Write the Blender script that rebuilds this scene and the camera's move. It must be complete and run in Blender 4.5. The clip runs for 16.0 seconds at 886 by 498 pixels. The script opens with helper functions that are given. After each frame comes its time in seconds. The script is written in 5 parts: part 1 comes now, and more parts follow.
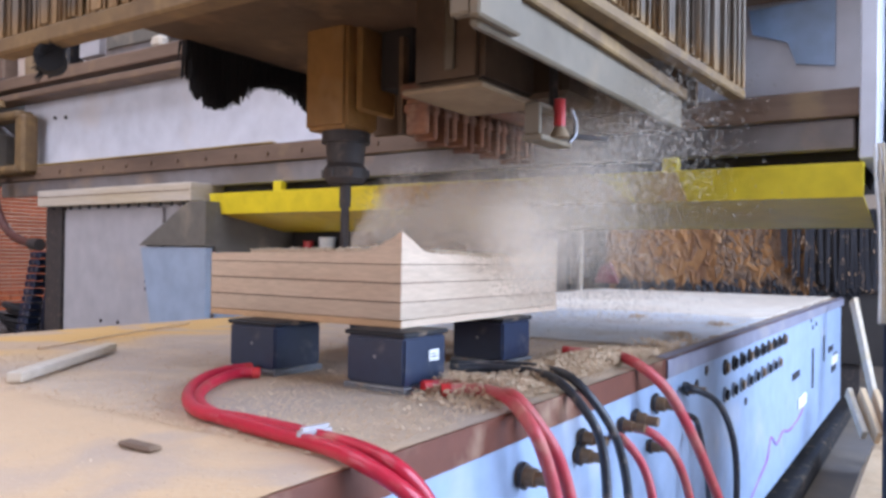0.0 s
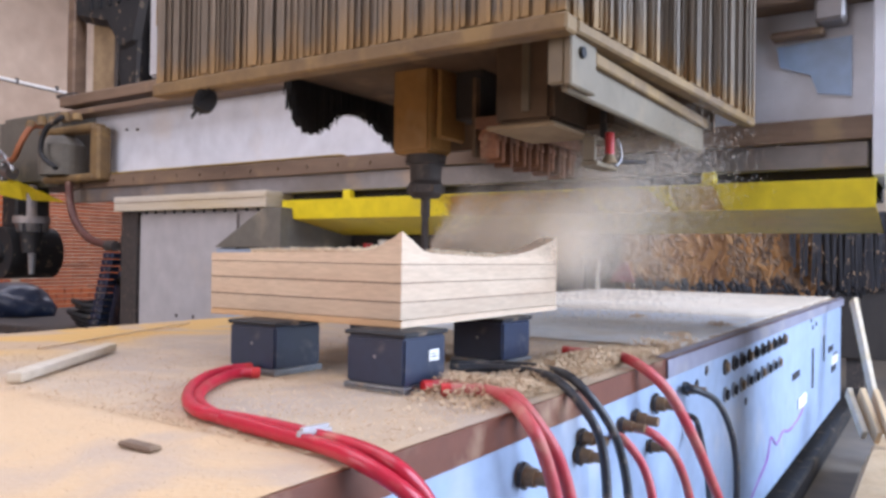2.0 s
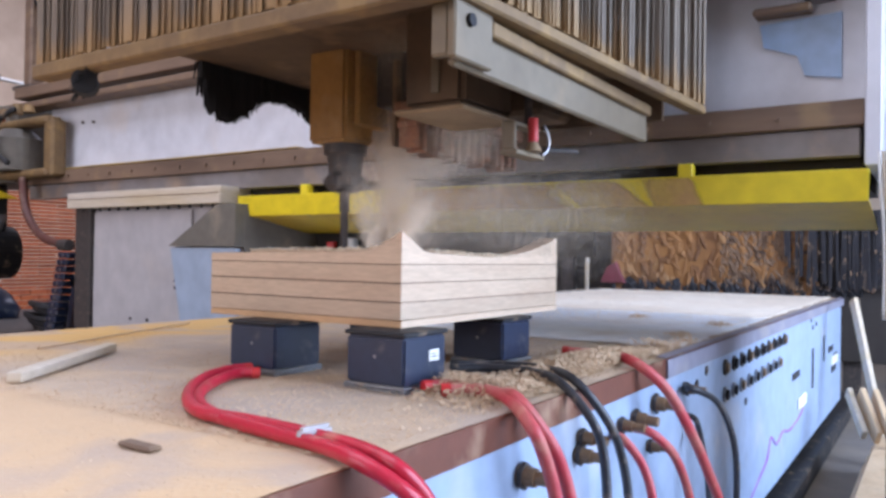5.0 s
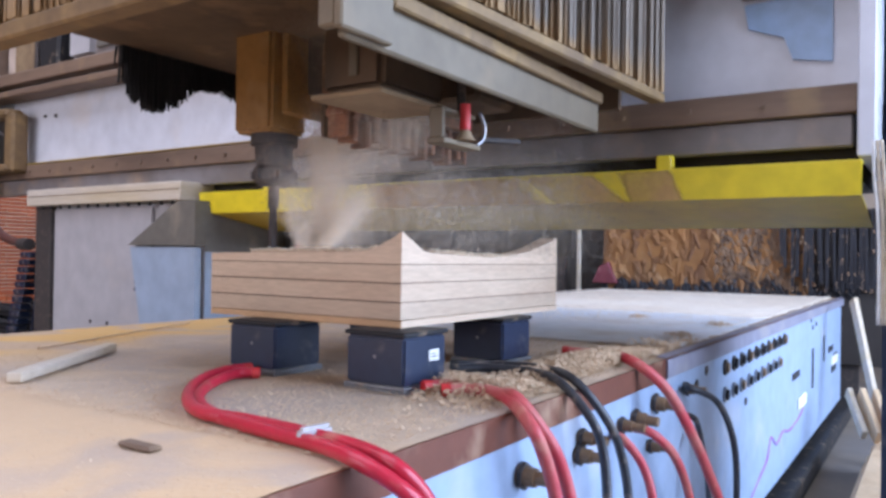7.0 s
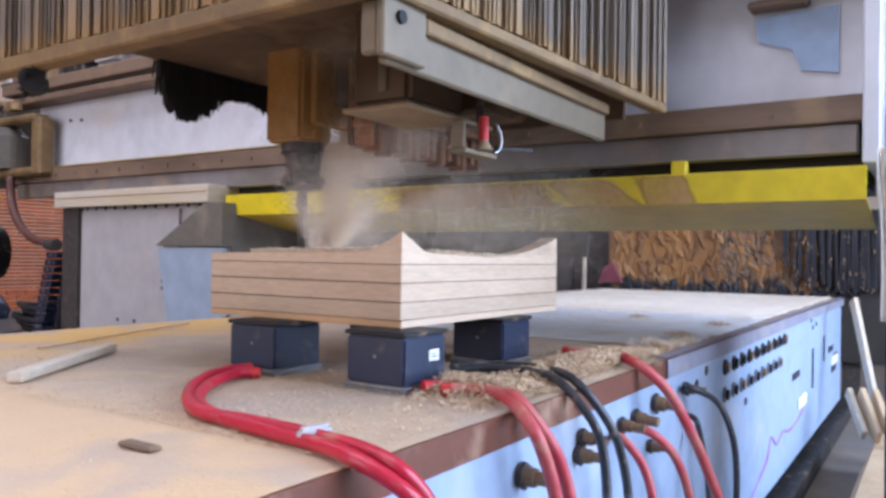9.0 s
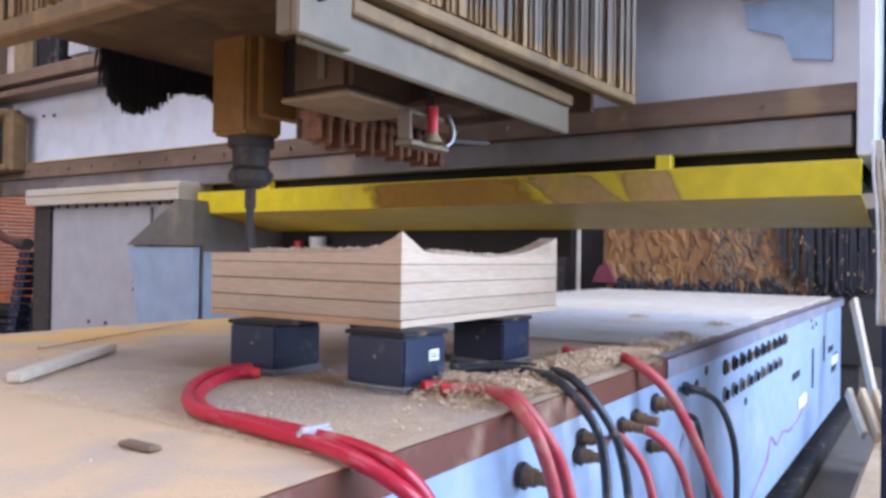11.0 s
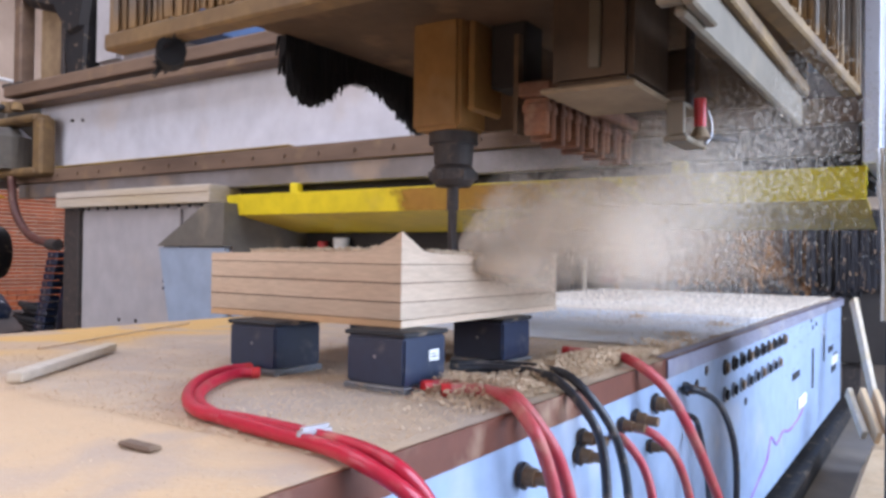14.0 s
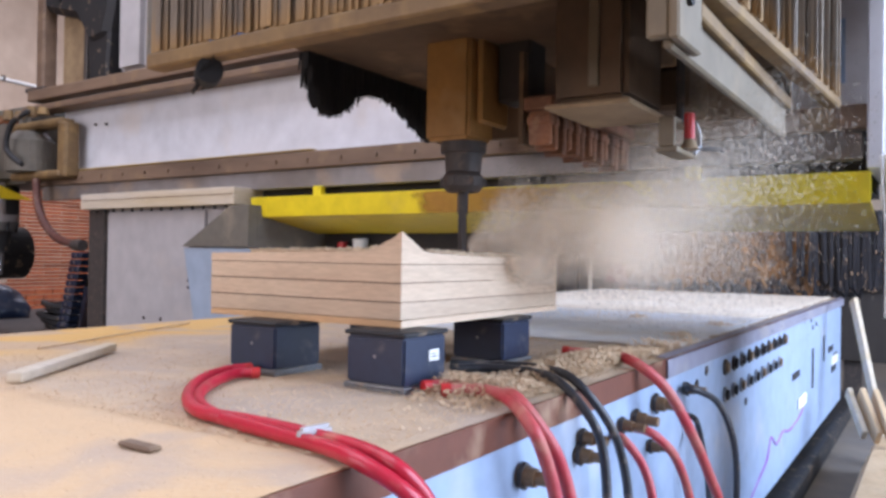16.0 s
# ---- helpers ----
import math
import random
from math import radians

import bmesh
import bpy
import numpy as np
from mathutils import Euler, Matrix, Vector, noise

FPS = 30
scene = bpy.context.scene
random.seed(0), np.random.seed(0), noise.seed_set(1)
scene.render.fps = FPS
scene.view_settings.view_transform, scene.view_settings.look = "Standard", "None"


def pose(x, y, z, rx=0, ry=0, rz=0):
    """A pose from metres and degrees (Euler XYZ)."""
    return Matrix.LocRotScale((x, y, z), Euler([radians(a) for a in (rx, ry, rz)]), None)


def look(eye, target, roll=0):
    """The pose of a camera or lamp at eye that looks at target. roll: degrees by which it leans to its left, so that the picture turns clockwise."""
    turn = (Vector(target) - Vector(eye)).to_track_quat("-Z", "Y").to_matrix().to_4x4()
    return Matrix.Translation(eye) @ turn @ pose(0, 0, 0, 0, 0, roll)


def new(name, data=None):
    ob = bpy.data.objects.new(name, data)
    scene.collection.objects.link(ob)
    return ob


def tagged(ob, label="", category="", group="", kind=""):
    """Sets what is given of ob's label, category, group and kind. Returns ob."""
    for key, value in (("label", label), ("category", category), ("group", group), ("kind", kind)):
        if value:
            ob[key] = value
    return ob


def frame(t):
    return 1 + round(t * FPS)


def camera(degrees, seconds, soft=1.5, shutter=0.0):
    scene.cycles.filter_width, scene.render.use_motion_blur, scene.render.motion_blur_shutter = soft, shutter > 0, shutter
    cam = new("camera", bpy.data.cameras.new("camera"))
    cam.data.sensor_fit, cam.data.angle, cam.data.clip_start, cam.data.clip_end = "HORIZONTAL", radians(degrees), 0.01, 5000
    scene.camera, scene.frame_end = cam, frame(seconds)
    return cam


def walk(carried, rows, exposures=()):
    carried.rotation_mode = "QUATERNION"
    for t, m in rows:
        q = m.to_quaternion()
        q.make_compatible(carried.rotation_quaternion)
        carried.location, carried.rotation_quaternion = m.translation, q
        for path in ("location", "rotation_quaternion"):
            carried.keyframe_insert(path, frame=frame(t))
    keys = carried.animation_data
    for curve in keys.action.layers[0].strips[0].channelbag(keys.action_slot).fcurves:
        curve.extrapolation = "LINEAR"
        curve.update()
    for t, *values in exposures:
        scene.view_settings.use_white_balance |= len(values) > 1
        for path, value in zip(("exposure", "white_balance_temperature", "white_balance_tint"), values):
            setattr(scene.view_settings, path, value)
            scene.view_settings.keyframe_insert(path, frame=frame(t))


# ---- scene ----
# Table travel and head position: seconds, table offset along x, tool's y
RASTER = [
    (0, 0, 1.08), (0.1, 0.125, 1.082), (0.2, 0.166, 1.083), (0.3, 0.05, 1.085), (0.4, -0.085, 1.092),
    (0.5, -0.224, 1.096), (0.6, -0.371, 1.107), (0.7, -0.478, 1.11), (0.8, -0.451, 1.11), (0.9, -0.312, 1.11),
    (1, -0.177, 1.11), (1.1, -0.035, 1.111), (1.2, 0.096, 1.111), (1.3, 0.154, 1.111), (1.4, 0.121, 1.113),
    (1.5, -0.01, 1.12), (1.6, -0.148, 1.123), (1.7, -0.281, 1.124), (1.8, -0.417, 1.128),
    (1.9, -0.478, 1.134), (2, -0.382, 1.134), (2.1, -0.244, 1.135), (2.2, -0.108, 1.135), (2.3, 0.029, 1.135),
    (2.4, 0.147, 1.135), (2.5, 0.15, 1.138), (2.6, 0.013, 1.139), (2.7, -0.113, 1.148), (2.8, -0.256, 1.148),
    (2.9, -0.397, 1.158), (3, -0.476, 1.165), (3.1, -0.41, 1.167), (3.2, -0.275, 1.167), (3.3, -0.136, 1.167),
    (3.4, -0.003, 1.167), (3.5, 0.136, 1.167), (3.6, 0.158, 1.167), (3.7, 0.029, 1.173), (3.8, -0.108, 1.174),
    (3.9, -0.238, 1.181), (4, -0.378, 1.181), (4.1, -0.472, 1.182), (4.2, -0.415, 1.182), (4.4, -0.19, 1.19),
    (4.55, 0.06, 1.195), (4.69, 0.16, 1.2), (4.85, 0.05, 1.2), (5.05, -0.25, 1.205), (5.25, -0.475, 1.21),
    (5.45, -0.24, 1.215), (5.65, 0.05, 1.22), (5.8, 0.16, 1.225), (5.95, 0.06, 1.23), (6.12, -0.2, 1.238),
    (6.3, -0.464, 1.245), (6.4, -0.41, 1.243), (6.5, -0.272, 1.244), (6.6, -0.148, 1.245),
    (6.7, -0.013, 1.246), (6.8, 0.115, 1.246), (6.9, 0.162, 1.248), (7, 0.048, 1.248), (7.1, -0.096, 1.264),
    (7.2, -0.238, 1.265), (7.3, -0.377, 1.268), (7.4, -0.472, 1.27), (7.5, -0.463, 1.271),
    (7.6, -0.465, 1.274), (7.7, -0.431, 1.274), (7.8, -0.371, 1.274), (7.9, -0.281, 1.274), (8, -0.18, 1.267),
    (8.1, -0.111, 1.262), (8.2, -0.042, 1.262), (8.3, 0.026, 1.262), (8.4, 0.146, 1.262), (8.5, 0.164, 1.273),
    (8.6, 0.106, 1.275), (8.7, 0.06, 1.277), (8.8, 0.013, 1.279), (8.9, -0.035, 1.281), (9, -0.078, 1.282),
    (9.1, -0.136, 1.283), (9.2, -0.181, 1.284), (9.5, -0.325, 1.288), (9.75, -0.44, 1.292),
    (9.9, -0.47, 1.294), (10.1, -0.38, 1.297), (10.4, -0.13, 1.302), (10.65, 0.09, 1.307),
    (10.82, 0.162, 1.31), (10.95, 0.1, 1.313), (11.1, 0, 1.318), (11.3, -0.13, 1.324), (11.4, -0.177, 1.323),
    (11.5, -0.249, 1.321), (11.6, -0.306, 1.318), (11.7, -0.384, 1.312), (11.8, -0.465, 1.315),
    (11.9, -0.091, 1.022), (12, -0.018, 0.958), (12.1, 0.146, 0.818), (12.2, 0.136, 0.81),
    (12.3, 0.003, 0.812), (12.4, -0.154, 0.814), (12.5, -0.33, 0.814), (12.6, -0.451, 0.82),
    (12.7, -0.465, 0.822), (12.8, -0.338, 0.822), (12.9, -0.189, 0.827), (13, -0.028, 0.829),
    (13.1, 0.121, 0.832), (13.2, 0.166, 0.832), (13.3, 0.071, 0.837), (13.4, -0.085, 0.841),
    (13.5, -0.266, 0.845), (13.6, -0.417, 0.85), (13.7, -0.478, 0.853), (13.8, -0.397, 0.853),
    (13.9, -0.25, 0.853), (14, -0.085, 0.858), (14.1, 0.071, 0.858), (14.2, 0.161, 0.86),
    (14.3, 0.101, 0.862), (14.4, -0.041, 0.868), (14.5, -0.22, 0.871), (14.6, -0.364, 0.875),
    (14.7, -0.472, 0.875), (14.8, -0.437, 0.875), (14.9, -0.306, 0.875), (15, -0.142, 0.885),
    (15.1, 0.05, 0.885), (15.2, 0.158, 0.886), (15.3, 0.149, 0.89), (15.4, 0.021, 0.89),
    (15.5, -0.161, 0.892), (15.6, -0.332, 0.894), (15.7, -0.465, 0.896), (15.8, -0.485, 0.902),
    (15.9, -0.377, 0.908), (16, -0.208, 0.91),
]
T = 0.80          # height of the table top
TOOL_X = 1.25     # the spindle stands still along x, the table travels below it


def lift(t, dx):
    """Height of the nut's lower rim over the table top."""
    if t < 11.65:
        return 0.388
    if t < 12.25:
        return float(np.interp(t, (11.65, 11.8, 12.0, 12.1, 12.25), (0.39, 0.435, 0.484, 0.487, 0.425)))
    return 0.382 + 0.042 * min(1.0, max(0.0, (dx - 0.02) / 0.14))


FORWARD = Vector((0.83470753, 0.55061104, 0.00952992))
cam = camera(60.61, 16.0, soft=3.1, shutter=0.0)
walk(cam, [(t, look((dx, 0, T + 0.2365), Vector((dx, 0, T + 0.2365)) + FORWARD, 0.865)) for t, dx, y in RASTER],
     [(t, 0.02 - 0.10 * dx, (5850 if t < 11.65 else 5950) - 1000 * dx, 22) for t, dx, y in RASTER[::2] + RASTER[-1:]])

scene.cycles.transparent_max_bounces = 64   # for the fine airborne dust

# ---- light ----
world = bpy.data.worlds.new("sky")
scene.world = world
world.use_nodes = True
wn = world.node_tree.nodes
sky = wn.new("ShaderNodeTexSky")
sky.sky_type, sky.sun_disc, sky.sun_elevation, sky.sun_rotation = "NISHITA", False, radians(40), radians(200)
wn["Background"].inputs["Strength"].default_value = 0.12
world.node_tree.links.new(sky.outputs[0], wn["Background"].inputs[0])


def window_light(name, at, target, w, d, power, color):
    data = bpy.data.lights.new(name, "AREA")
    data.shape, data.size, data.size_y, data.energy, data.color = "RECTANGLE", w, d, power, color
    ob = new(name, data)
    ob.matrix_world = look(at, target)
    return ob


window_light("door_daylight", (3.2, -3.85, 2.2), (3.2, 3, 0.9), 5.6, 3.4, 720, (0.66, 0.83, 1.0))
window_light("skylight_daylight", (0.2, 1.8, 4.75), (0.2, 1.8, 0), 3.4, 4.4, 210, (0.88, 0.94, 1.0))
# Rear and far lamps are added fill; no source is known there
window_light("rear_fill", (-4.8, 3.0, 2.6), (2, 3.0, 0.9), 5.0, 2.6, 205, (0.98, 0.94, 0.90))
window_light("far_fill", (4.5, 7.5, 4.75), (4.5, 8.5, 0), 5.0, 2.2, 150, (0.95, 0.95, 1.0))


# ---- materials ----
def mat(name, color, rough=0.6, metal=0.0, dark=None, scale=8.0, amount=0.5, bump=0.0, bump_scale=60.0,
        stretch=(1, 1, 1), alpha=1.0, dust=None, dust_amount=0.0, per_piece=0.0, streak=0.0):
    m = bpy.data.materials.new(name)
    m.use_nodes = True
    n, l = m.node_tree.nodes, m.node_tree.links
    b = n["Principled BSDF"]
    b.inputs["Roughness"].default_value, b.inputs["Metallic"].default_value = rough, metal
    b.inputs["Alpha"].default_value = alpha
    co = n.new("ShaderNodeTexCoord")
    mp = n.new("ShaderNodeMapping")
    mp.inputs["Scale"].default_value = stretch
    l.new(co.outputs["Object"], mp.inputs[0])
    n1 = n.new("ShaderNodeTexNoise")
    n1.inputs["Scale"].default_value, n1.inputs["Detail"].default_value = scale, 6
    l.new(mp.outputs[0], n1.inputs["Vector"])
    n2 = n.new("ShaderNodeTexNoise")
    n2.inputs["Scale"].default_value, n2.inputs["Detail"].default_value = scale * 7, 4
    l.new(mp.outputs[0], n2.inputs["Vector"])
    dark = dark or tuple(c * 0.6 for c in color)
    mix = n.new("ShaderNodeMix")
    mix.data_type = "RGBA"
    mix.inputs[6].default_value, mix.inputs[7].default_value = (*color, 1), (*dark, 1)
    ramp = n.new("ShaderNodeMapRange")
    ramp.inputs[1].default_value, ramp.inputs[2].default_value, ramp.inputs[4].default_value = 0.38, 0.68, amount
    l.new(n1.outputs[0], ramp.inputs[0])
    l.new(ramp.outputs[0], mix.inputs[0])
    out = mix.outputs[2]
    grain = n.new("ShaderNodeMix")
    grain.data_type, grain.blend_type = "RGBA", "MULTIPLY"
    grain.inputs[0].default_value = 0.22
    g = n.new("ShaderNodeMapRange")
    g.inputs[1].default_value, g.inputs[2].default_value, g.inputs[3].default_value, g.inputs[4].default_value = 0.3, 0.7, 0.45, 1.25
    l.new(n2.outputs[0], g.inputs[0])
    l.new(out, grain.inputs[6])
    l.new(g.outputs[0], grain.inputs[7])
    out = grain.outputs[2]
    if dust:
        nd = n.new("ShaderNodeTexNoise")
        nd.inputs["Scale"].default_value, nd.inputs["Detail"].default_value = scale * 1.7, 8
        l.new(co.outputs["Object"], nd.inputs["Vector"])
        dr = n.new("ShaderNodeMapRange")
        dr.inputs[1].default_value, dr.inputs[2].default_value = 0.62 - 0.3 * dust_amount, 0.74 - 0.24 * dust_amount
        dr.inputs[4].default_value = min(1.0, 0.35 + dust_amount * 0.6)
        l.new(nd.outputs[0], dr.inputs[0])
        dm = n.new("ShaderNodeMix")
        dm.data_type = "RGBA"
        dm.inputs[7].default_value = (*dust, 1)
        l.new(dr.outputs[0], dm.inputs[0])
        l.new(out, dm.inputs[6])
        out = dm.outputs[2]
    if per_piece:
        oi = n.new("ShaderNodeObjectInfo")
        pr = n.new("ShaderNodeMapRange")
        pr.inputs[3].default_value, pr.inputs[4].default_value = 1 - per_piece, 1 + per_piece * 0.6
        l.new(oi.outputs["Random"], pr.inputs[0])
        pm = n.new("ShaderNodeMix")
        pm.data_type, pm.blend_type = "RGBA", "MULTIPLY"
        pm.inputs[0].default_value = 1.0
        l.new(out, pm.inputs[6])
        l.new(pr.outputs[0], pm.inputs[7])
        out = pm.outputs[2]
    l.new(out, b.inputs["Base Color"])
    if bump:
        n3 = n.new("ShaderNodeTexNoise")
        n3.inputs["Scale"].default_value, n3.inputs["Detail"].default_value = bump_scale, 5
        l.new(mp.outputs[0], n3.inputs["Vector"])
        bp = n.new("ShaderNodeBump")
        bp.inputs["Strength"].default_value, bp.inputs["Distance"].default_value = bump, 0.004
        l.new(n3.outputs[0], bp.inputs["Height"])
        l.new(bp.outputs[0], b.inputs["Normal"])
    return m


DUST = (0.50, 0.36, 0.23)
M_TABLE = mat("dusty_table_board", (0.54, 0.41, 0.285), 0.85, dark=(0.43, 0.345, 0.27), scale=2.6, amount=1.0, bump=0.7, bump_scale=110, dust=(0.52, 0.37, 0.22), dust_amount=0.3)
M_EDGE = mat("brown_edge_band", (0.16, 0.055, 0.032), 0.45, scale=5, dust=DUST, dust_amount=0.25, bump=0.1)
M_PANEL = mat("pale_blue_grey_paint", (0.32, 0.415, 0.57), 0.4, dark=(0.26, 0.345, 0.49), scale=2.5, amount=0.6, bump=0.05, dust=(0.55, 0.52, 0.5), dust_amount=0.08)
M_BLOCK = mat("pale_laminated_board", (0.60, 0.46, 0.33), 0.7, dark=(0.52, 0.375, 0.26), scale=5, amount=0.7, stretch=(1, 1, 6), bump=0.15, bump_scale=50, per_piece=0.14)
M_BASE = mat("orange_plywood_base", (0.60, 0.38, 0.20), 0.7, dark=(0.45, 0.27, 0.14), scale=6, stretch=(1, 1, 5), bump=0.1)
M_SEAM = mat("dark_glue_line", (0.10, 0.06, 0.045), 0.8)
M_CHIP = mat("wood_shavings", (0.64, 0.485, 0.33), 0.9, dark=(0.50, 0.36, 0.23), scale=30, amount=0.8)
M_POD = mat("dark_navy_plastic", (0.015, 0.025, 0.056), 0.40, scale=10, dust=(0.20, 0.18, 0.16), dust_amount=0.12, bump=0.05)
M_RUBBER = mat("black_rubber", (0.015, 0.015, 0.017), 0.6, scale=12, dust=DUST, dust_amount=0.1)
M_ORANGE = mat("faded_orange_hose", (0.36, 0.12, 0.045), 0.6, dark=(0.22, 0.08, 0.04), scale=14, amount=0.8)
M_PIPE = mat("dark_red_rubber", (0.11, 0.038, 0.028), 0.55, dark=(0.06, 0.025, 0.02), scale=10, dust=(0.3, 0.2, 0.14), dust_amount=0.15)
M_OLDCHIP = mat("old_brown_chips", (0.30, 0.19, 0.115), 0.9, dark=(0.06, 0.035, 0.025), scale=9, amount=1.0)
M_TIE = mat("translucent_grey_plastic", (0.46, 0.45, 0.46), 0.4, scale=20, amount=0.4, dust=DUST, dust_amount=0.15)
M_GREY = mat("grey_aluminium_base", (0.30, 0.31, 0.32), 0.4, 0.5, scale=14, dust=DUST, dust_amount=0.3)
M_RED = mat("red_pneumatic_hose", (0.48, 0.016, 0.040), 0.36, dark=(0.36, 0.014, 0.028), scale=10, dust=(0.52, 0.30, 0.2), dust_amount=0.12)
M_REDDUST = mat("dusty_red_hose", (0.44, 0.035, 0.05), 0.5, dark=(0.44, 0.15, 0.12), scale=14, amount=0.8, dust=(0.50, 0.26, 0.18), dust_amount=0.2)
M_BLACKHOSE = mat("black_air_hose", (0.028, 0.029, 0.036), 0.45, scale=16, dust=(0.30, 0.23, 0.18), dust_amount=0.2)
M_WHITE = mat("white_plastic", (0.78, 0.78, 0.76), 0.5, scale=12, amount=0.3)
M_STEEL = mat("dull_steel", (0.36, 0.36, 0.37), 0.35, 0.9, scale=25, dust=DUST, dust_amount=0.1)
M_TOOL = mat("dusty_tool_steel", (0.055, 0.043, 0.038), 0.65, 0.0, dark=(0.035, 0.03, 0.028), scale=25, amount=0.8, dust=(0.20, 0.14, 0.10), dust_amount=0.15)
M_BRASS = mat("dusty_brass_fitting", (0.24, 0.15, 0.08), 0.5, 0.3, scale=30, dust=(0.36, 0.24, 0.15), dust_amount=0.3)
M_HOLE = mat("dark_hole", (0.015, 0.015, 0.018), 0.8)
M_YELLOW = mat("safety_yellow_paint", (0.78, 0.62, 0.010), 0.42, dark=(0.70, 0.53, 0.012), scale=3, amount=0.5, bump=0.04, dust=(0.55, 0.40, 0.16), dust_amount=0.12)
# Darker copy of the yellow; shade and brown bounce are in its colour
M_YLOW = mat("shaded_yellow_paint", (0.60, 0.44, 0.012), 0.5, dark=(0.46, 0.29, 0.02), scale=2.2, amount=0.9, bump=0.06, dust=(0.45, 0.30, 0.10), dust_amount=0.12)
M_YDUST = mat("wood_dust_on_guard", (0.40, 0.20, 0.035), 0.9, dark=(0.46, 0.27, 0.04), scale=5, amount=0.9, bump=0.2)
M_BRIDGE = mat("white_bridge_paint", (0.66, 0.67, 0.72), 0.45, dark=(0.58, 0.60, 0.66), scale=1.5, amount=0.6, bump=0.04, dust=(0.6, 0.5, 0.4), dust_amount=0.05)
M_RAIL = mat("dusty_brown_rail", (0.20, 0.13, 0.085), 0.6, dark=(0.10, 0.062, 0.042), scale=5, amount=0.9, bump=0.25, dust=(0.34, 0.23, 0.11), dust_amount=0.16, stretch=(1, 0.25, 1.5))
M_FLANGE = mat("grey_steel_flange", (0.24, 0.22, 0.22), 0.45, 0.2, dark=(0.16, 0.13, 0.11), scale=3, amount=0.7, dust=(0.42, 0.30, 0.2), dust_amount=0.3)
M_SKIRT = mat("dirty_brown_curtain_strip", (0.225, 0.185, 0.145), 0.8, dark=(0.11, 0.08, 0.055), scale=7, amount=0.8, stretch=(3, 3, 0.35), bump=0.3, per_piece=0.24, dust=(0.40, 0.28, 0.11), dust_amount=0.10)
M_RIM = mat("dusty_ochre_rim", (0.21, 0.13, 0.052), 0.7, dark=(0.12, 0.072, 0.036), scale=8, amount=0.8, bump=0.2, dust=(0.32, 0.20, 0.07), dust_amount=0.25)
M_OCHRE = mat("ochre_wood_dust", (0.50, 0.34, 0.10), 0.9, dark=(0.26, 0.17, 0.07), scale=9, amount=1.0, bump=0.4, stretch=(1, 0.4, 1))
M_FRESH = mat("fresh_pale_shavings", (0.74, 0.62, 0.46), 0.9, dark=(0.60, 0.47, 0.32), scale=25, amount=0.8)
M_PLATE = mat("dusty_grey_beige_plate", (0.17, 0.135, 0.088), 0.6, dark=(0.12, 0.088, 0.05), scale=4, amount=0.8, dust=(0.24, 0.175, 0.10), dust_amount=0.25, bump=0.05)
M_SPINDLE = mat("ochre_dusted_housing", (0.37, 0.19, 0.05), 0.7, dark=(0.24, 0.125, 0.04), scale=6, amount=0.8, bump=0.15, dust=(0.36, 0.23, 0.10), dust_amount=0.25)
M_COMB = mat("rust_brown_gripper", (0.27, 0.115, 0.055), 0.7, dark=(0.13, 0.055, 0.035), scale=18, amount=0.8, per_piece=0.35, dust=(0.30, 0.18, 0.10), dust_amount=0.2)
M_REDPART = mat("red_plastic", (0.55, 0.03, 0.03), 0.4)
M_BRUSH = mat("black_bristle", (0.010, 0.010, 0.012), 0.8)
# Dusty brown with the hood's shade worked into its dark tone
M_UNDER = mat("brown_dusted_shaded", (0.13, 0.078, 0.042), 0.85, dark=(0.06, 0.04, 0.026), scale=5, amount=0.8, bump=0.2, dust=(0.26, 0.15, 0.07), dust_amount=0.2)
M_BOX = mat("tan_sheet_and_lit_underside", (0.32, 0.225, 0.125), 0.7, dark=(0.19, 0.125, 0.07), scale=9, amount=1.0, bump=0.15)
# Near-black stands in for shade in recesses, gaps and behind the guard
M_DARK = mat("dark_shade_fill", (0.035, 0.028, 0.024), 0.85, dark=(0.02, 0.016, 0.014), scale=6)
M_CABINET = mat("white_cabinet_paint", (0.44, 0.42, 0.42), 0.5, dark=(0.37, 0.35, 0.36), scale=1.6, amount=0.6, dust=(0.5, 0.42, 0.34), dust_amount=0.06)
M_CHUTE = mat("dull_olive_grey_metal", (0.15, 0.135, 0.11), 0.55, dark=(0.11, 0.10, 0.085), scale=4, amount=0.7, dust=(0.34, 0.28, 0.2), dust_amount=0.15)
M_BLUEPANEL = mat("blue_grey_panel", (0.33, 0.40, 0.50), 0.45, dark=(0.28, 0.34, 0.43), scale=2, amount=0.6)
M_CAP = mat("weathered_pine_board", (0.56, 0.49, 0.40), 0.75, dark=(0.52, 0.40, 0.22), scale=5, amount=0.7, stretch=(1, 0.25, 3), bump=0.15)
M_BRICK = mat("red_brick", (0.43, 0.115, 0.035), 0.9, dark=(0.24, 0.06, 0.03), scale=12, amount=0.8, bump=0.4, per_piece=0.35)
M_MORTAR = mat("pale_mortar", (0.60, 0.47, 0.35), 0.95, scale=12)
M_PLASTER = mat("stained_beige_plaster", (0.46, 0.36, 0.275), 0.9, dark=(0.36, 0.26, 0.19), scale=0.6, amount=0.9, bump=0.1, bump_scale=20)
M_FLOOR = mat("dusty_concrete", (0.16, 0.14, 0.125), 0.9, dark=(0.26, 0.21, 0.15), scale=0.9, amount=0.9, bump=0.2, bump_scale=30)
M_TIMBER = mat("raw_pine", (0.60, 0.44, 0.27), 0.75, dark=(0.48, 0.32, 0.18), scale=6, amount=0.8, stretch=(1, 1, 0.2), bump=0.1, per_piece=0.2)
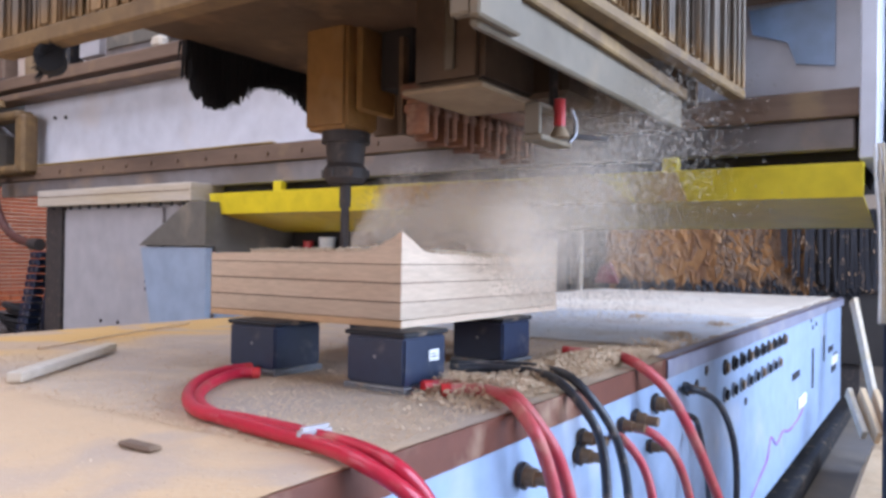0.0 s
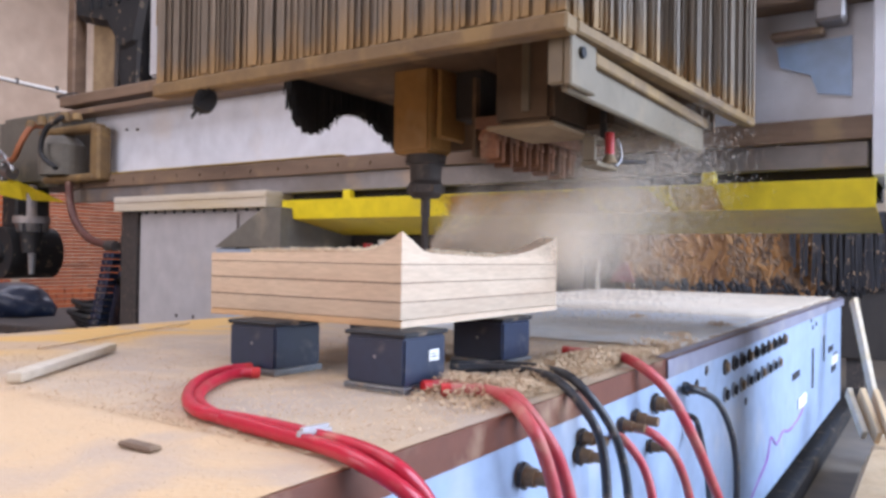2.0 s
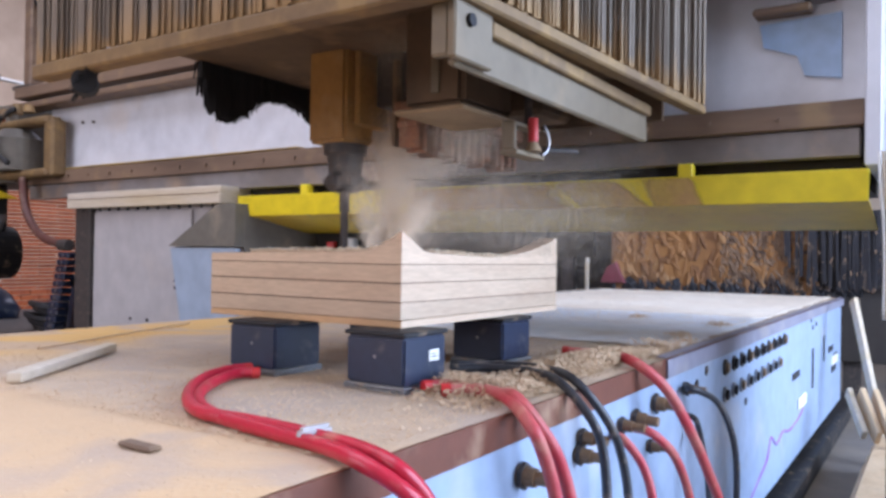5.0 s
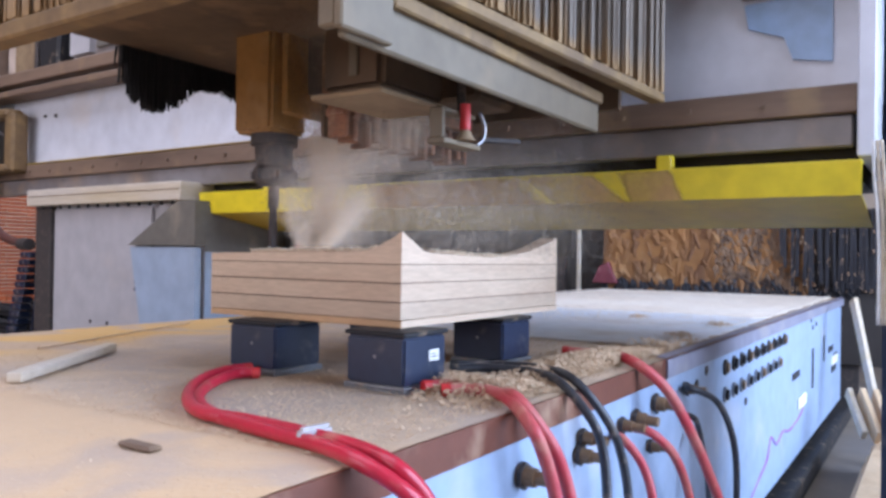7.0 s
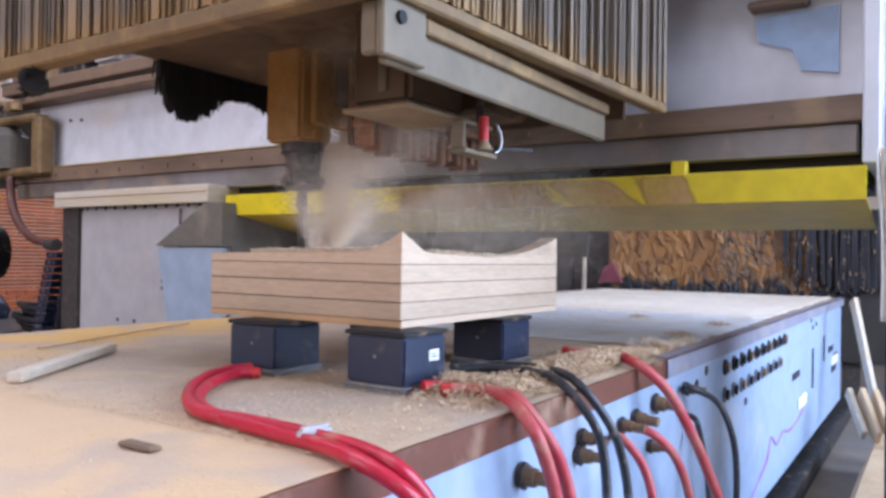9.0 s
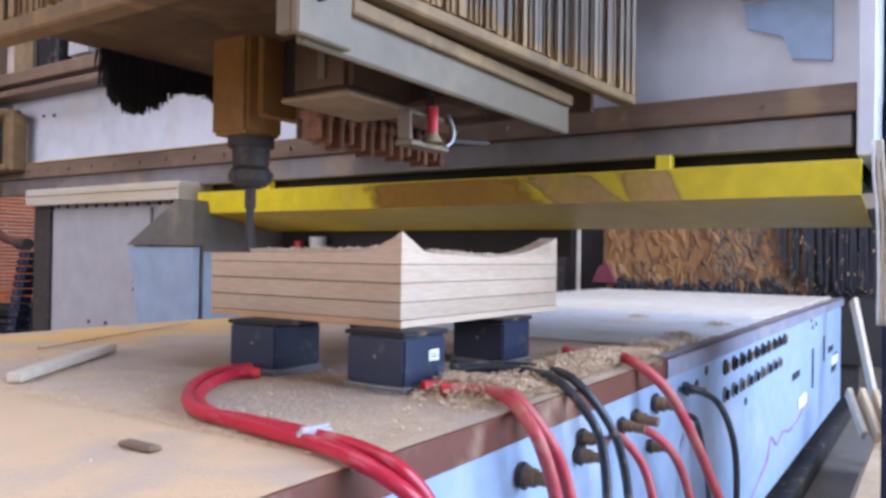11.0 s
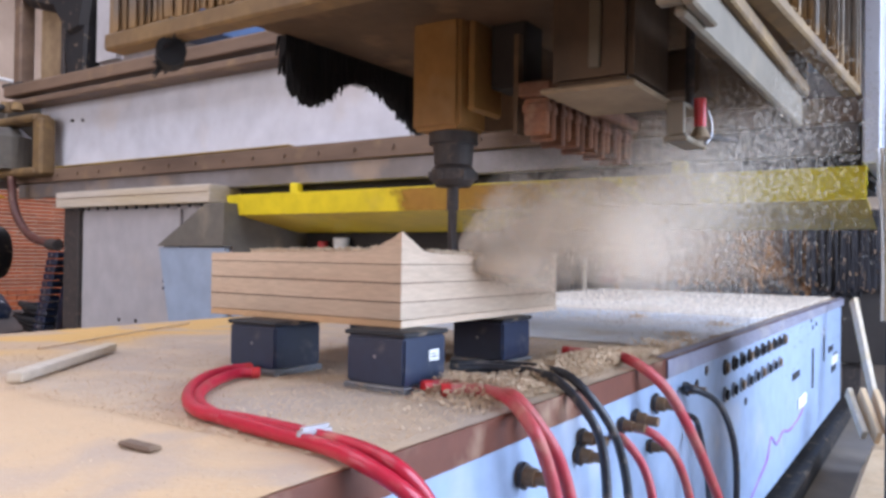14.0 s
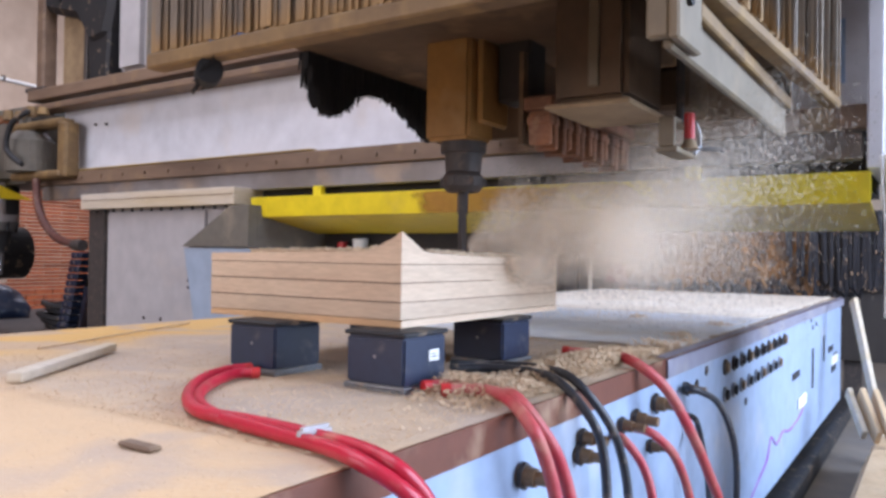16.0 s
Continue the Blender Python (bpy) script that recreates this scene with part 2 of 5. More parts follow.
M_CURTAIN = mat("chip_crusted_board", (0.36, 0.17, 0.055), 0.9, dark=(0.16, 0.075, 0.035), scale=3.0, amount=1.0, bump=1.0, bump_scale=14, dust=(0.44, 0.27, 0.13), dust_amount=0.2, stretch=(1, 1, 0.5))
M_STRIP = mat("black_curtain_strip", (0.020, 0.019, 0.024), 0.6, scale=8, dust=(0.30, 0.20, 0.13), dust_amount=0.08, stretch=(4, 4, 0.4))
M_FARDUST = mat("pale_fresh_sawdust", (0.80, 0.73, 0.63), 0.85, dark=(0.72, 0.62, 0.50), scale=2, amount=0.7, bump=0.3, bump_scale=60)
# Bluish tone puts the sky's reflection into the sheet's colour
M_SHEET = mat("sky_tinted_worn_sheet", (0.70, 0.74, 0.80), 0.5, dark=(0.76, 0.73, 0.70), scale=2.5, amount=0.8, bump=0.1, dust=(0.55, 0.47, 0.38), dust_amount=0.3)
M_PINKDUST = mat("pinkish_dust_film", (0.56, 0.36, 0.15), 0.9, dark=(0.60, 0.44, 0.08), scale=9, amount=0.8)
M_PUFF = bpy.data.materials.new("airborne_wood_dust")
M_HAZE = bpy.data.materials.new("thin_airborne_dust")


def puff_nodes(m, share):
    """Specks so fine that most light passes; lit from either side."""
    m.use_nodes = True
    n, l = m.node_tree.nodes, m.node_tree.links
    n.remove(n["Principled BSDF"])
    d, t, clear = n.new("ShaderNodeBsdfDiffuse"), n.new("ShaderNodeBsdfTranslucent"), n.new("ShaderNodeBsdfTransparent")
    d.inputs[0].default_value = t.inputs[0].default_value = (0.97, 0.88, 0.76, 1)
    a, b = n.new("ShaderNodeMixShader"), n.new("ShaderNodeMixShader")
    a.inputs[0].default_value, b.inputs[0].default_value = 0.5, share
    l.new(d.outputs[0], a.inputs[1])
    l.new(t.outputs[0], a.inputs[2])
    l.new(clear.outputs[0], b.inputs[1])
    l.new(a.outputs[0], b.inputs[2])
    l.new(b.outputs[0], n["Material Output"].inputs[0])


def skirt_nodes():
    """Ochre stain creeping up from the strips' lower ends."""
    n, l = M_SKIRT.node_tree.nodes, M_SKIRT.node_tree.links
    b = n["Principled BSDF"]
    before = b.inputs["Base Color"].links[0].from_socket
    co, xyz, m = n.new("ShaderNodeTexCoord"), n.new("ShaderNodeSeparateXYZ"), n.new("ShaderNodeMapRange")
    oi = n.new("ShaderNodeObjectInfo")
    high = n.new("ShaderNodeMath")
    high.operation = "MULTIPLY_ADD"
    high.inputs[1].default_value, high.inputs[2].default_value = 0.09, 0.02
    l.new(oi.outputs["Random"], high.inputs[0])
    l.new(co.outputs["Object"], xyz.inputs[0])
    l.new(xyz.outputs["Z"], m.inputs[0])
    l.new(high.outputs[0], m.inputs[2])
    m.inputs[3].default_value, m.inputs[4].default_value = 0.6, 0.0
    mix = n.new("ShaderNodeMix")
    mix.data_type = "RGBA"
    mix.inputs[7].default_value = (0.36, 0.20, 0.05, 1)
    l.new(m.outputs[0], mix.inputs[0])
    l.new(before, mix.inputs[6])
    l.new(mix.outputs[2], b.inputs["Base Color"])


def table_nodes():
    """Chip dust lying in a band round the pods; peach board before it, fresh orange board behind."""
    n, l = M_TABLE.node_tree.nodes, M_TABLE.node_tree.links
    b = n["Principled BSDF"]
    before = b.inputs["Base Color"].links[0].from_socket
    co, xyz, wob = n.new("ShaderNodeTexCoord"), n.new("ShaderNodeSeparateXYZ"), n.new("ShaderNodeTexNoise")
    wob.inputs["Scale"].default_value, wob.inputs["Detail"].default_value = 4.0, 7
    l.new(co.outputs["Object"], xyz.inputs[0])
    l.new(co.outputs["Object"], wob.inputs["Vector"])
    for axis, lo, hi, shift, colour, most in (("X", 0.74, 0.62, 0.20, (0.62, 0.42, 0.235, 1), 0.75), ("Y", 1.66, 1.86, 0.30, (0.62, 0.37, 0.11, 1), 0.9)):
        add, m, mix = n.new("ShaderNodeMath"), n.new("ShaderNodeMapRange"), n.new("ShaderNodeMix")
        add.operation = "MULTIPLY_ADD"
        add.inputs[1].default_value = shift
        l.new(wob.outputs[0], add.inputs[0])
        l.new(xyz.outputs[axis], add.inputs[2])
        m.inputs[1].default_value, m.inputs[2].default_value, m.inputs[4].default_value = lo + shift / 2, hi + shift / 2, most
        l.new(add.outputs[0], m.inputs[0])
        mix.data_type = "RGBA"
        mix.inputs[7].default_value = colour
        l.new(m.outputs[0], mix.inputs[0])
        l.new(before, mix.inputs[6])
        before = mix.outputs[2]
    # grey smears where dust was wiped
    sm, m, mix = n.new("ShaderNodeTexNoise"), n.new("ShaderNodeMapRange"), n.new("ShaderNodeMix")
    sm.inputs["Scale"].default_value, sm.inputs["Detail"].default_value, sm.inputs["Distortion"].default_value = 3.2, 8, 1.2
    l.new(co.outputs["Object"], sm.inputs["Vector"])
    m.inputs[1].default_value, m.inputs[2].default_value, m.inputs[4].default_value = 0.46, 0.60, 0.6
    l.new(sm.outputs[0], m.inputs[0])
    mix.data_type = "RGBA"
    mix.inputs[7].default_value = (0.40, 0.325, 0.275, 1)
    l.new(m.outputs[0], mix.inputs[0])
    l.new(before, mix.inputs[6])
    l.new(mix.outputs[2], b.inputs["Base Color"])


def film_nodes(m):
    """Dust that thins out raggedly towards the rim of its patch."""
    n, l = m.node_tree.nodes, m.node_tree.links
    at, co, no, add, ramp = n.new("ShaderNodeAttribute"), n.new("ShaderNodeTexCoord"), n.new("ShaderNodeTexNoise"), n.new("ShaderNodeMath"), n.new("ShaderNodeMapRange")
    at.attribute_name = "cover"
    no.inputs["Scale"].default_value, no.inputs["Detail"].default_value = 22, 8
    l.new(co.outputs["Object"], no.inputs["Vector"])
    l.new(at.outputs["Fac"], add.inputs[0])
    l.new(no.outputs[0], add.inputs[1])
    l.new(add.outputs[0], ramp.inputs[0])
    ramp.inputs[1].default_value, ramp.inputs[2].default_value, ramp.inputs[4].default_value = 0.62, 1.25, 0.88
    l.new(ramp.outputs[0], n["Principled BSDF"].inputs["Alpha"])


puff_nodes(M_PUFF, 0.14)
puff_nodes(M_HAZE, 0.045)
skirt_nodes()
table_nodes()
film_nodes(M_YDUST)
film_nodes(M_PINKDUST)


# ---- building helpers ----
def box(bm, lo, hi):
    r = bmesh.ops.create_cube(bm, size=1.0)
    c = [(a + b) / 2 for a, b in zip(lo, hi)]
    s = [b - a for a, b in zip(lo, hi)]
    bmesh.ops.scale(bm, vec=s, verts=r["verts"])
    bmesh.ops.translate(bm, vec=c, verts=r["verts"])
    return r["verts"]


def boxes(*pairs, bevel=0.0, segs=1):
    bm = bmesh.new()
    for lo, hi in pairs:
        box(bm, lo, hi)
    if bevel:
        bmesh.ops.bevel(bm, geom=bm.edges[:], offset=bevel, segments=segs, affect="EDGES", clamp_overlap=True)
    return bm


def rod(bm, a, b, r1, r2=None, n=16):
    a, b = Vector(a), Vector(b)
    m = Matrix.Translation((a + b) / 2) @ (b - a).to_track_quat("Z", "Y").to_matrix().to_4x4()
    bmesh.ops.create_cone(bm, cap_ends=True, segments=n, radius1=r1, radius2=r1 if r2 is None else r2, depth=(b - a).length, matrix=m)


def rods(*specs):
    bm = bmesh.new()
    for s in specs:
        rod(bm, *s)
    return bm


def prism(profile, axis, lo, hi, bevel=0.0):
    """A profile of 2D points swept along an axis."""
    bm = bmesh.new()

    def put(p, v):
        return {"x": (v, p[0], p[1]), "y": (p[0], v, p[1]), "z": (p[0], p[1], v)}[axis]
    a = [bm.verts.new(put(p, lo)) for p in profile]
    b = [bm.verts.new(put(p, hi)) for p in profile]
    bm.faces.new(a)
    bm.faces.new(b[::-1])
    for i in range(len(a)):
        j = (i + 1) % len(a)
        bm.faces.new((a[j], a[i], b[i], b[j]))
    bmesh.ops.recalc_face_normals(bm, faces=bm.faces)
    if bevel:
        bmesh.ops.bevel(bm, geom=bm.edges[:], offset=bevel, segments=1, affect="EDGES", clamp_overlap=True)
    return bm


def tube(points, radius, n=12, steps=10):
    """A round hose through the points."""
    pts = [Vector(p) for p in points]
    ext = [2 * pts[0] - pts[1]] + pts + [2 * pts[-1] - pts[-2]]
    line = []
    for i in range(1, len(ext) - 2):
        for k in range(steps):
            u = k / steps
            p0, p1, p2, p3 = ext[i - 1:i + 3]
            line.append(0.5 * (2 * p1 + (p2 - p0) * u + (2 * p0 - 5 * p1 + 4 * p2 - p3) * u * u + (3 * p1 - p0 - 3 * p2 + p3) * u ** 3))
    line.append(pts[-1])
    bm = bmesh.new()
    rings, side = [], None
    for i, p in enumerate(line):
        d = (line[min(i + 1, len(line) - 1)] - line[max(i - 1, 0)]).normalized()
        if side is None:
            side = d.cross(Vector((0, 0, 1)) if abs(d.z) < 0.9 else Vector((1, 0, 0))).normalized()
        side = (side - d * side.dot(d)).normalized()
        up = d.cross(side)
        rings.append([bm.verts.new(p + radius * (math.cos(a) * side + math.sin(a) * up)) for a in (2 * math.pi * k / n for k in range(n))])
    for r0, r1 in zip(rings, rings[1:]):
        for k in range(n):
            bm.faces.new((r0[k], r0[(k + 1) % n], r1[(k + 1) % n], r1[k]))
    bm.faces.new(rings[0][::-1])
    bm.faces.new(rings[-1])
    for f in bm.faces:
        f.smooth = True
    return bm


def link(name, bm, material, smooth=False):
    me = bpy.data.meshes.new(name)
    bmesh.ops.recalc_face_normals(bm, faces=bm.faces)
    if smooth:
        for f in bm.faces:
            f.smooth = True
    bm.to_mesh(me)
    bm.free()
    me.materials.append(material)
    return new(name, me)


def part(name, bm, material, parent, label="", smooth=False):
    ob = link(name, bm, material, smooth)
    ob.parent = parent
    return tagged(ob, label)


def piece(name, mesh, parent, at):
    ob = new(name, mesh)
    ob.parent, ob.location = parent, at
    return ob


def mesh_of(bm, material):
    ob_mesh = bpy.data.meshes.new("piece")
    bm.to_mesh(ob_mesh)
    bm.free()
    ob_mesh.materials.append(material)
    return ob_mesh


RIDERS = []   # what travels with the table


def thing(name, at, label, category, group="", kind="", rides=False):
    ob = new(name)
    ob.location = at
    ob.empty_display_size = 0.05
    if rides:
        RIDERS.append(ob)
    return tagged(ob, label, category, group, kind)


# ---- the hall ----
def slab(name, pairs, material, label, category="wall"):
    return tagged(link(name, boxes(*pairs), material), label, category, kind="structure")


floor = slab("floor", [((-5, -4, -0.2), (9.5, 10.5, 0))], M_FLOOR, "dusty grey concrete workshop floor", "floor")
slab("wall_south", [((-5, -4.3, 0), (0.3, -4, 5)), ((6.1, -4.3, 0), (9.5, -4, 5)), ((0.3, -4.3, 4.0), (6.1, -4, 5))], M_PLASTER, "beige plaster wall with a wide open gateway")
slab("wall_west", [((-5.3, -4.3, 0), (-5, 0.4, 5)), ((-5.3, 5.6, 0), (-5, 10.8, 5)), ((-5.3, 0.4, 0), (-5, 5.6, 1.2)), ((-5.3, 0.4, 4.0), (-5, 5.6, 5))], M_PLASTER, "beige plaster wall with a large window opening")
slab("wall_east", [((9.5, -4.3, 0), (9.8, 10.8, 5))], M_PLASTER, "stained beige plaster wall")
wall_north = slab("wall_north", [((-5, 10.55, 0), (9.5, 10.8, 5))], M_MORTAR, "red brick wall with pale mortar joints")
slab("plaster_band", [((-5, 10.46, 2.35), (9.5, 10.549, 5))], M_PLASTER, "stained beige plaster above the brickwork")
slab("ceiling", [((-5.3, -4.3, 5), (-1.5, 10.8, 5.2)), ((1.9, -4.3, 5), (9.8, 6.2, 5.2)), ((-1.5, -4.3, 5), (1.9, -0.5, 5.2)), ((-1.5, 4.1, 5), (1.9, 10.8, 5.2)),
                 ((1.9, 8.6, 5), (9.8, 10.8, 5.2)), ((1.9, 6.2, 5), (2.0, 8.6, 5.2)), ((7.0, 6.2, 5), (9.8, 8.6, 5.2))], M_PLASTER, "pale workshop ceiling with skylight openings", "ceiling")


def conduit():
    c = thing("wall_conduit", (4.2, 10.44, T + 2.53), "pale conduit running along the far wall", "conduit")
    part("pipe", rods(((0, 0, 0), (1.5, 0, -0.05), 0.022, None, 12)), M_WHITE, c)
    for x in (0.2, 0.75, 1.3):
        part("clip", boxes(((x - 0.015, -0.026, -0.05), (x + 0.015, 0.02, 0.02)), bevel=0.003), M_TOOL, c)


conduit()


# ---- the bridge ----
def bridge():
    b = thing("machine_bridge", (2.0, 0, 0), "white steel bridge beam with dusty brown rails over the table", "machine")
    part("beam", boxes(((0.0, 0.12, T + 0.60), (0.62, 3.84, T + 1.02)), bevel=0.006), M_BRIDGE, b)
    part("upper_rail", prism([(-0.085, T + 1.02), (0.1, T + 1.02), (0.1, T + 1.10), (-0.02, T + 1.10), (-0.085, T + 1.075)], "y", 0.12, 4.05, 0.004), M_RAIL, b, "dusty brown upper guide rail")
    part("rail_lip", boxes(((-0.11, 0.12, T + 0.955), (-0.003, 4.05, T + 0.985)), bevel=0.004), M_RAIL, b)
    low_rail = part("lower_rail", prism([(-0.004, T + 0.64), (-0.05, T + 0.636), (-0.05, T + 0.572), (-0.004, T + 0.572)], "y", 0.16, 3.98, 0.003), M_RAIL, b, "brown lower guide rail dusted with wood")
    part("rail_dust", boxes(((-0.047, 2.05, T + 0.6405), (-0.006, 3.975, T + 0.6465)), bevel=0.002), M_OCHRE, b, "ochre dust lying on the rail")
    part("flange", boxes(((-0.034, 0.17, T + 0.497), (0.0, 3.98, T + 0.570)), bevel=0.004), M_FLANGE, b, "grey steel flange")
    # Dark block stands in for the shade in the gap above the guard
    part("shadow_gap_fill", boxes(((0.03, 0.17, T + 0.44), (0.6, 2.4, T + 0.596))), M_DARK, b)
    for y in [0.36 + 0.17 * i for i in range(21)]:
        part("rail_bolt", rods(((-0.058, y, T + 0.604), (-0.048, y, T + 0.604), 0.008, None, 8)), M_RAIL, low_rail)
    part("end_post", boxes(((-0.06, 0.122, T + 0.47), (0.55, 0.160, T + 1.5)), bevel=0.004), M_BRIDGE, b, "bright white end post")
    part("leg", boxes(((0.1, -0.35, 0), (0.55, 0.118, T + 1.5)), bevel=0.01), M_POD, b, "dark navy supporting leg")
    part("leg", boxes(((0.42, 3.0, 0), (0.60, 3.40, T + 0.60)), bevel=0.01), M_CABINET, b)
    for y0, y1, h in ((0.70, 0.86, 0.06),):
        part("cover_plate", boxes(((-0.012, y0, T + 0.72), (-0.001, y1, T + 0.72 + h)), bevel=0.003), M_BRIDGE, b)
    # Blue patch paints the sky's reflection on the white beam
    part("sky_reflection_patch", prism([(0.215, T + 0.70), (0.30, T + 0.715), (0.32, T + 0.77), (0.40, T + 0.80), (0.41, T + 0.86), (0.215, T + 0.868)], "x", -0.008, -0.001), mat("sky_reflection_blue", (0.28, 0.42, 0.64), 0.35, dark=(0.34, 0.46, 0.64), scale=4), b, "sky reflection painted blue on the white beam")
    part("bracket_arm", boxes(((-0.06, 0.28, T + 0.872), (-0.001, 0.42, T + 0.892)), bevel=0.006), M_RAIL, b)
    part("bracket_box", boxes(((-0.10, 0.225, T + 0.895), (-0.001, 0.30, T + 0.96)), bevel=0.008), M_FLANGE, b)
    for y, z in ((3.55, 0.87), (3.46, 0.865), (0.92, 0.80), (0.86, 0.77), (0.95, 0.75)):
        part("bolt", rods(((-0.01, y, T + z), (0.002, y, T + z), 0.007, None, 8)), M_TOOL, b)
    return b


def bridge_top():
    a = thing("upright_post", (2.02, 4.13, T + 1.10), "brown dusty upright post on the bridge end", "post")
    part("post", boxes(((0, -0.035, 0), (0.08, 0.035, 0.9)), bevel=0.008), M_RAIL, a)
    part("foot_plate", boxes(((-0.03, -0.09, 0), (0.13, 0.09, 0.02)), bevel=0.004), M_TOOL, a)
    m = thing("drive_motor", (2.02, 3.66, T + 1.10), "black finned drive motor standing on the bridge", "motor")
    body = part("body", prism([(-0.24, 0.60), (-0.13, 0.22), (0.02, 0.20), (0.14, 0.36), (0.44, 0.44), (0.48, 0.75), (-0.24, 0.80)], "x", 0.0, 0.3, 0.03), M_RUBBER, m)
    part("neck", prism([(-0.12, 0.0), (0.03, 0.0), (0.06, 0.26), (-0.14, 0.26)], "x", 0.02, 0.24, 0.012), M_RUBBER, m)
    for k in range(6):
        part("fin", boxes(((-0.012, -0.17 + 0.085 * k, 0.46), (-0.001, -0.15 + 0.085 * k, 0.73))), M_BRUSH, body)
    part("bracket", boxes(((0.08, 0.08, 0.0), (0.12, 0.38, 0.42)), bevel=0.006), M_BOX, m, "tan sheet bracket")
    part("strut", boxes(((0.02, 0.055, 0.0), (0.06, 0.085, 0.36)), bevel=0.004), M_TOOL, m)
    c = thing("cream_housing", (2.04, 3.32, T + 1.10), "cream rounded sheet-metal housing on the bridge", "housing")
    part("shell", boxes(((0, -0.10, 0), (0.3, 0.16, 0.8)), bevel=0.05, segs=3), M_CABINET, c)
    part("base_plate", boxes(((-0.02, -0.12, 0), (0.32, 0.18, 0.015))), M_RAIL, c)
    g = thing("control_box", (2.03, 2.88, T + 1.10), "grey control box with a navy side panel on the bridge", "control box")
    part("body", boxes(((0, -0.1, 0), (0.3, 0.33, 0.8)), bevel=0.01), M_FLANGE, g)
    part("door", boxes(((-0.012, -0.07, 0.05), (0, 0.30, 0.78)), bevel=0.004), M_CHUTE, g)
    part("side_panel", boxes(((0, -0.33, 0.06), (0.28, -0.102, 0.8)), bevel=0.006), mat("navy_blue_paint", (0.05, 0.10, 0.21), 0.45, scale=4, dust=(0.3, 0.26, 0.22), dust_amount=0.15), g, "navy blue panel")
    part("cable_lug", boxes(((-0.05, -0.14, 0.0), (-0.001, -0.07, 0.05)), bevel=0.012), M_CAP, g)


def guard():
    """Folded yellow sheet guard hanging below the bridge."""
    g = thing("yellow_guard", (1.93, 0.15, T), "bright yellow folded sheet-metal guard dusted with wood", "guard")
    n = 2.2
    th = 0.004
    # upper face leans slightly back, lower face runs back and down
    part("upper_face", prism([(0.0, 0.459), (0.012, 0.385), (0.016, 0.385), (0.016 + th, 0.459)], "y", 0.0, n), M_YELLOW, g)
    part("lower_face", prism([(0.012, 0.3845), (0.34, 0.327), (0.34, 0.331), (0.016, 0.3885)], "y", 0.0, n - 0.02), M_YLOW, g, "yellow lower face painted darker as if shaded")
    part("top_flange", boxes(((0.0, 0, 0.4592), (0.07, n, 0.463))), M_YELLOW, g)
    bm = bmesh.new()
    v = [bm.verts.new(p) for p in ((0.0, n, 0.459), (0.012, n, 0.385), (0.34, n - 0.3, 0.330), (0.34, n, 0.459))]
    bm.faces.new(v)
    bmesh.ops.solidify(bm, geom=bm.faces[:], thickness=0.004)
    part("end_plate", bm, M_YELLOW, g)
    for y in (1.86, 0.44):
        part("hanger", boxes(((0.02, y - 0.02, 0.46), (0.05, y + 0.02, 0.50)), bevel=0.003), M_YELLOW, g)
    film(g, 0.80, 1.42, -0.05, M_YDUST, "brown wood dust lying on the guard")
    film(g, 0.62, 0.84, -0.10, M_PINKDUST, "pinkish dust film")
    film(g, 0.41, 0.56, -0.03, M_PINKDUST, "pinkish dust film")
    return g


def film(g, y0, y1, slant, material, label):
    """A thin layer of dust on the upper face of the guard, with slanting, fading ends."""
    rows = [(-0.0015 + 0.012 * k / 6, 0.459 - 0.074 * k / 6, 1.0 if k else 0.55) for k in range(7)]
    n = 30
    vs, fs, cover = [], [], []
    for k, (x, z, c) in enumerate(rows):
        for i in range(n + 1):
            u = i / n
            vs.append((x, y0 + (y1 - y0) * u + slant * k / 6, z))
            cover.append(c * min(1.0, 5.0 * u, 5.0 * (1 - u)) ** 0.7)
    for k in range(len(rows) - 1):
        for i in range(n):
            a = k * (n + 1) + i
            fs.append((a, a + n + 1, a + n + 2, a + 1))
    me = bpy.data.meshes.new("dust_layer")
    me.from_pydata(vs, [], fs)
    me.attributes.new("cover", "FLOAT", "POINT").data.foreach_set("value", cover)
    me.materials.append(material)
    ob = new("dust_layer", me)
    ob.parent = g
    return tagged(ob, label)


bridge()
bridge_top()
guard()


# ---- the head with its dust hood ----
# its base is the tool's axis at the height of the nut's lower rim
HOOD_X0, HOOD_X1, HOOD_Y0, HOOD_Y1 = 0.715 - TOOL_X, 1.80 - TOOL_X, -0.70, 0.40
RISE = 0.613 - 0.388     # hood's lower edge over the nut's lower rim


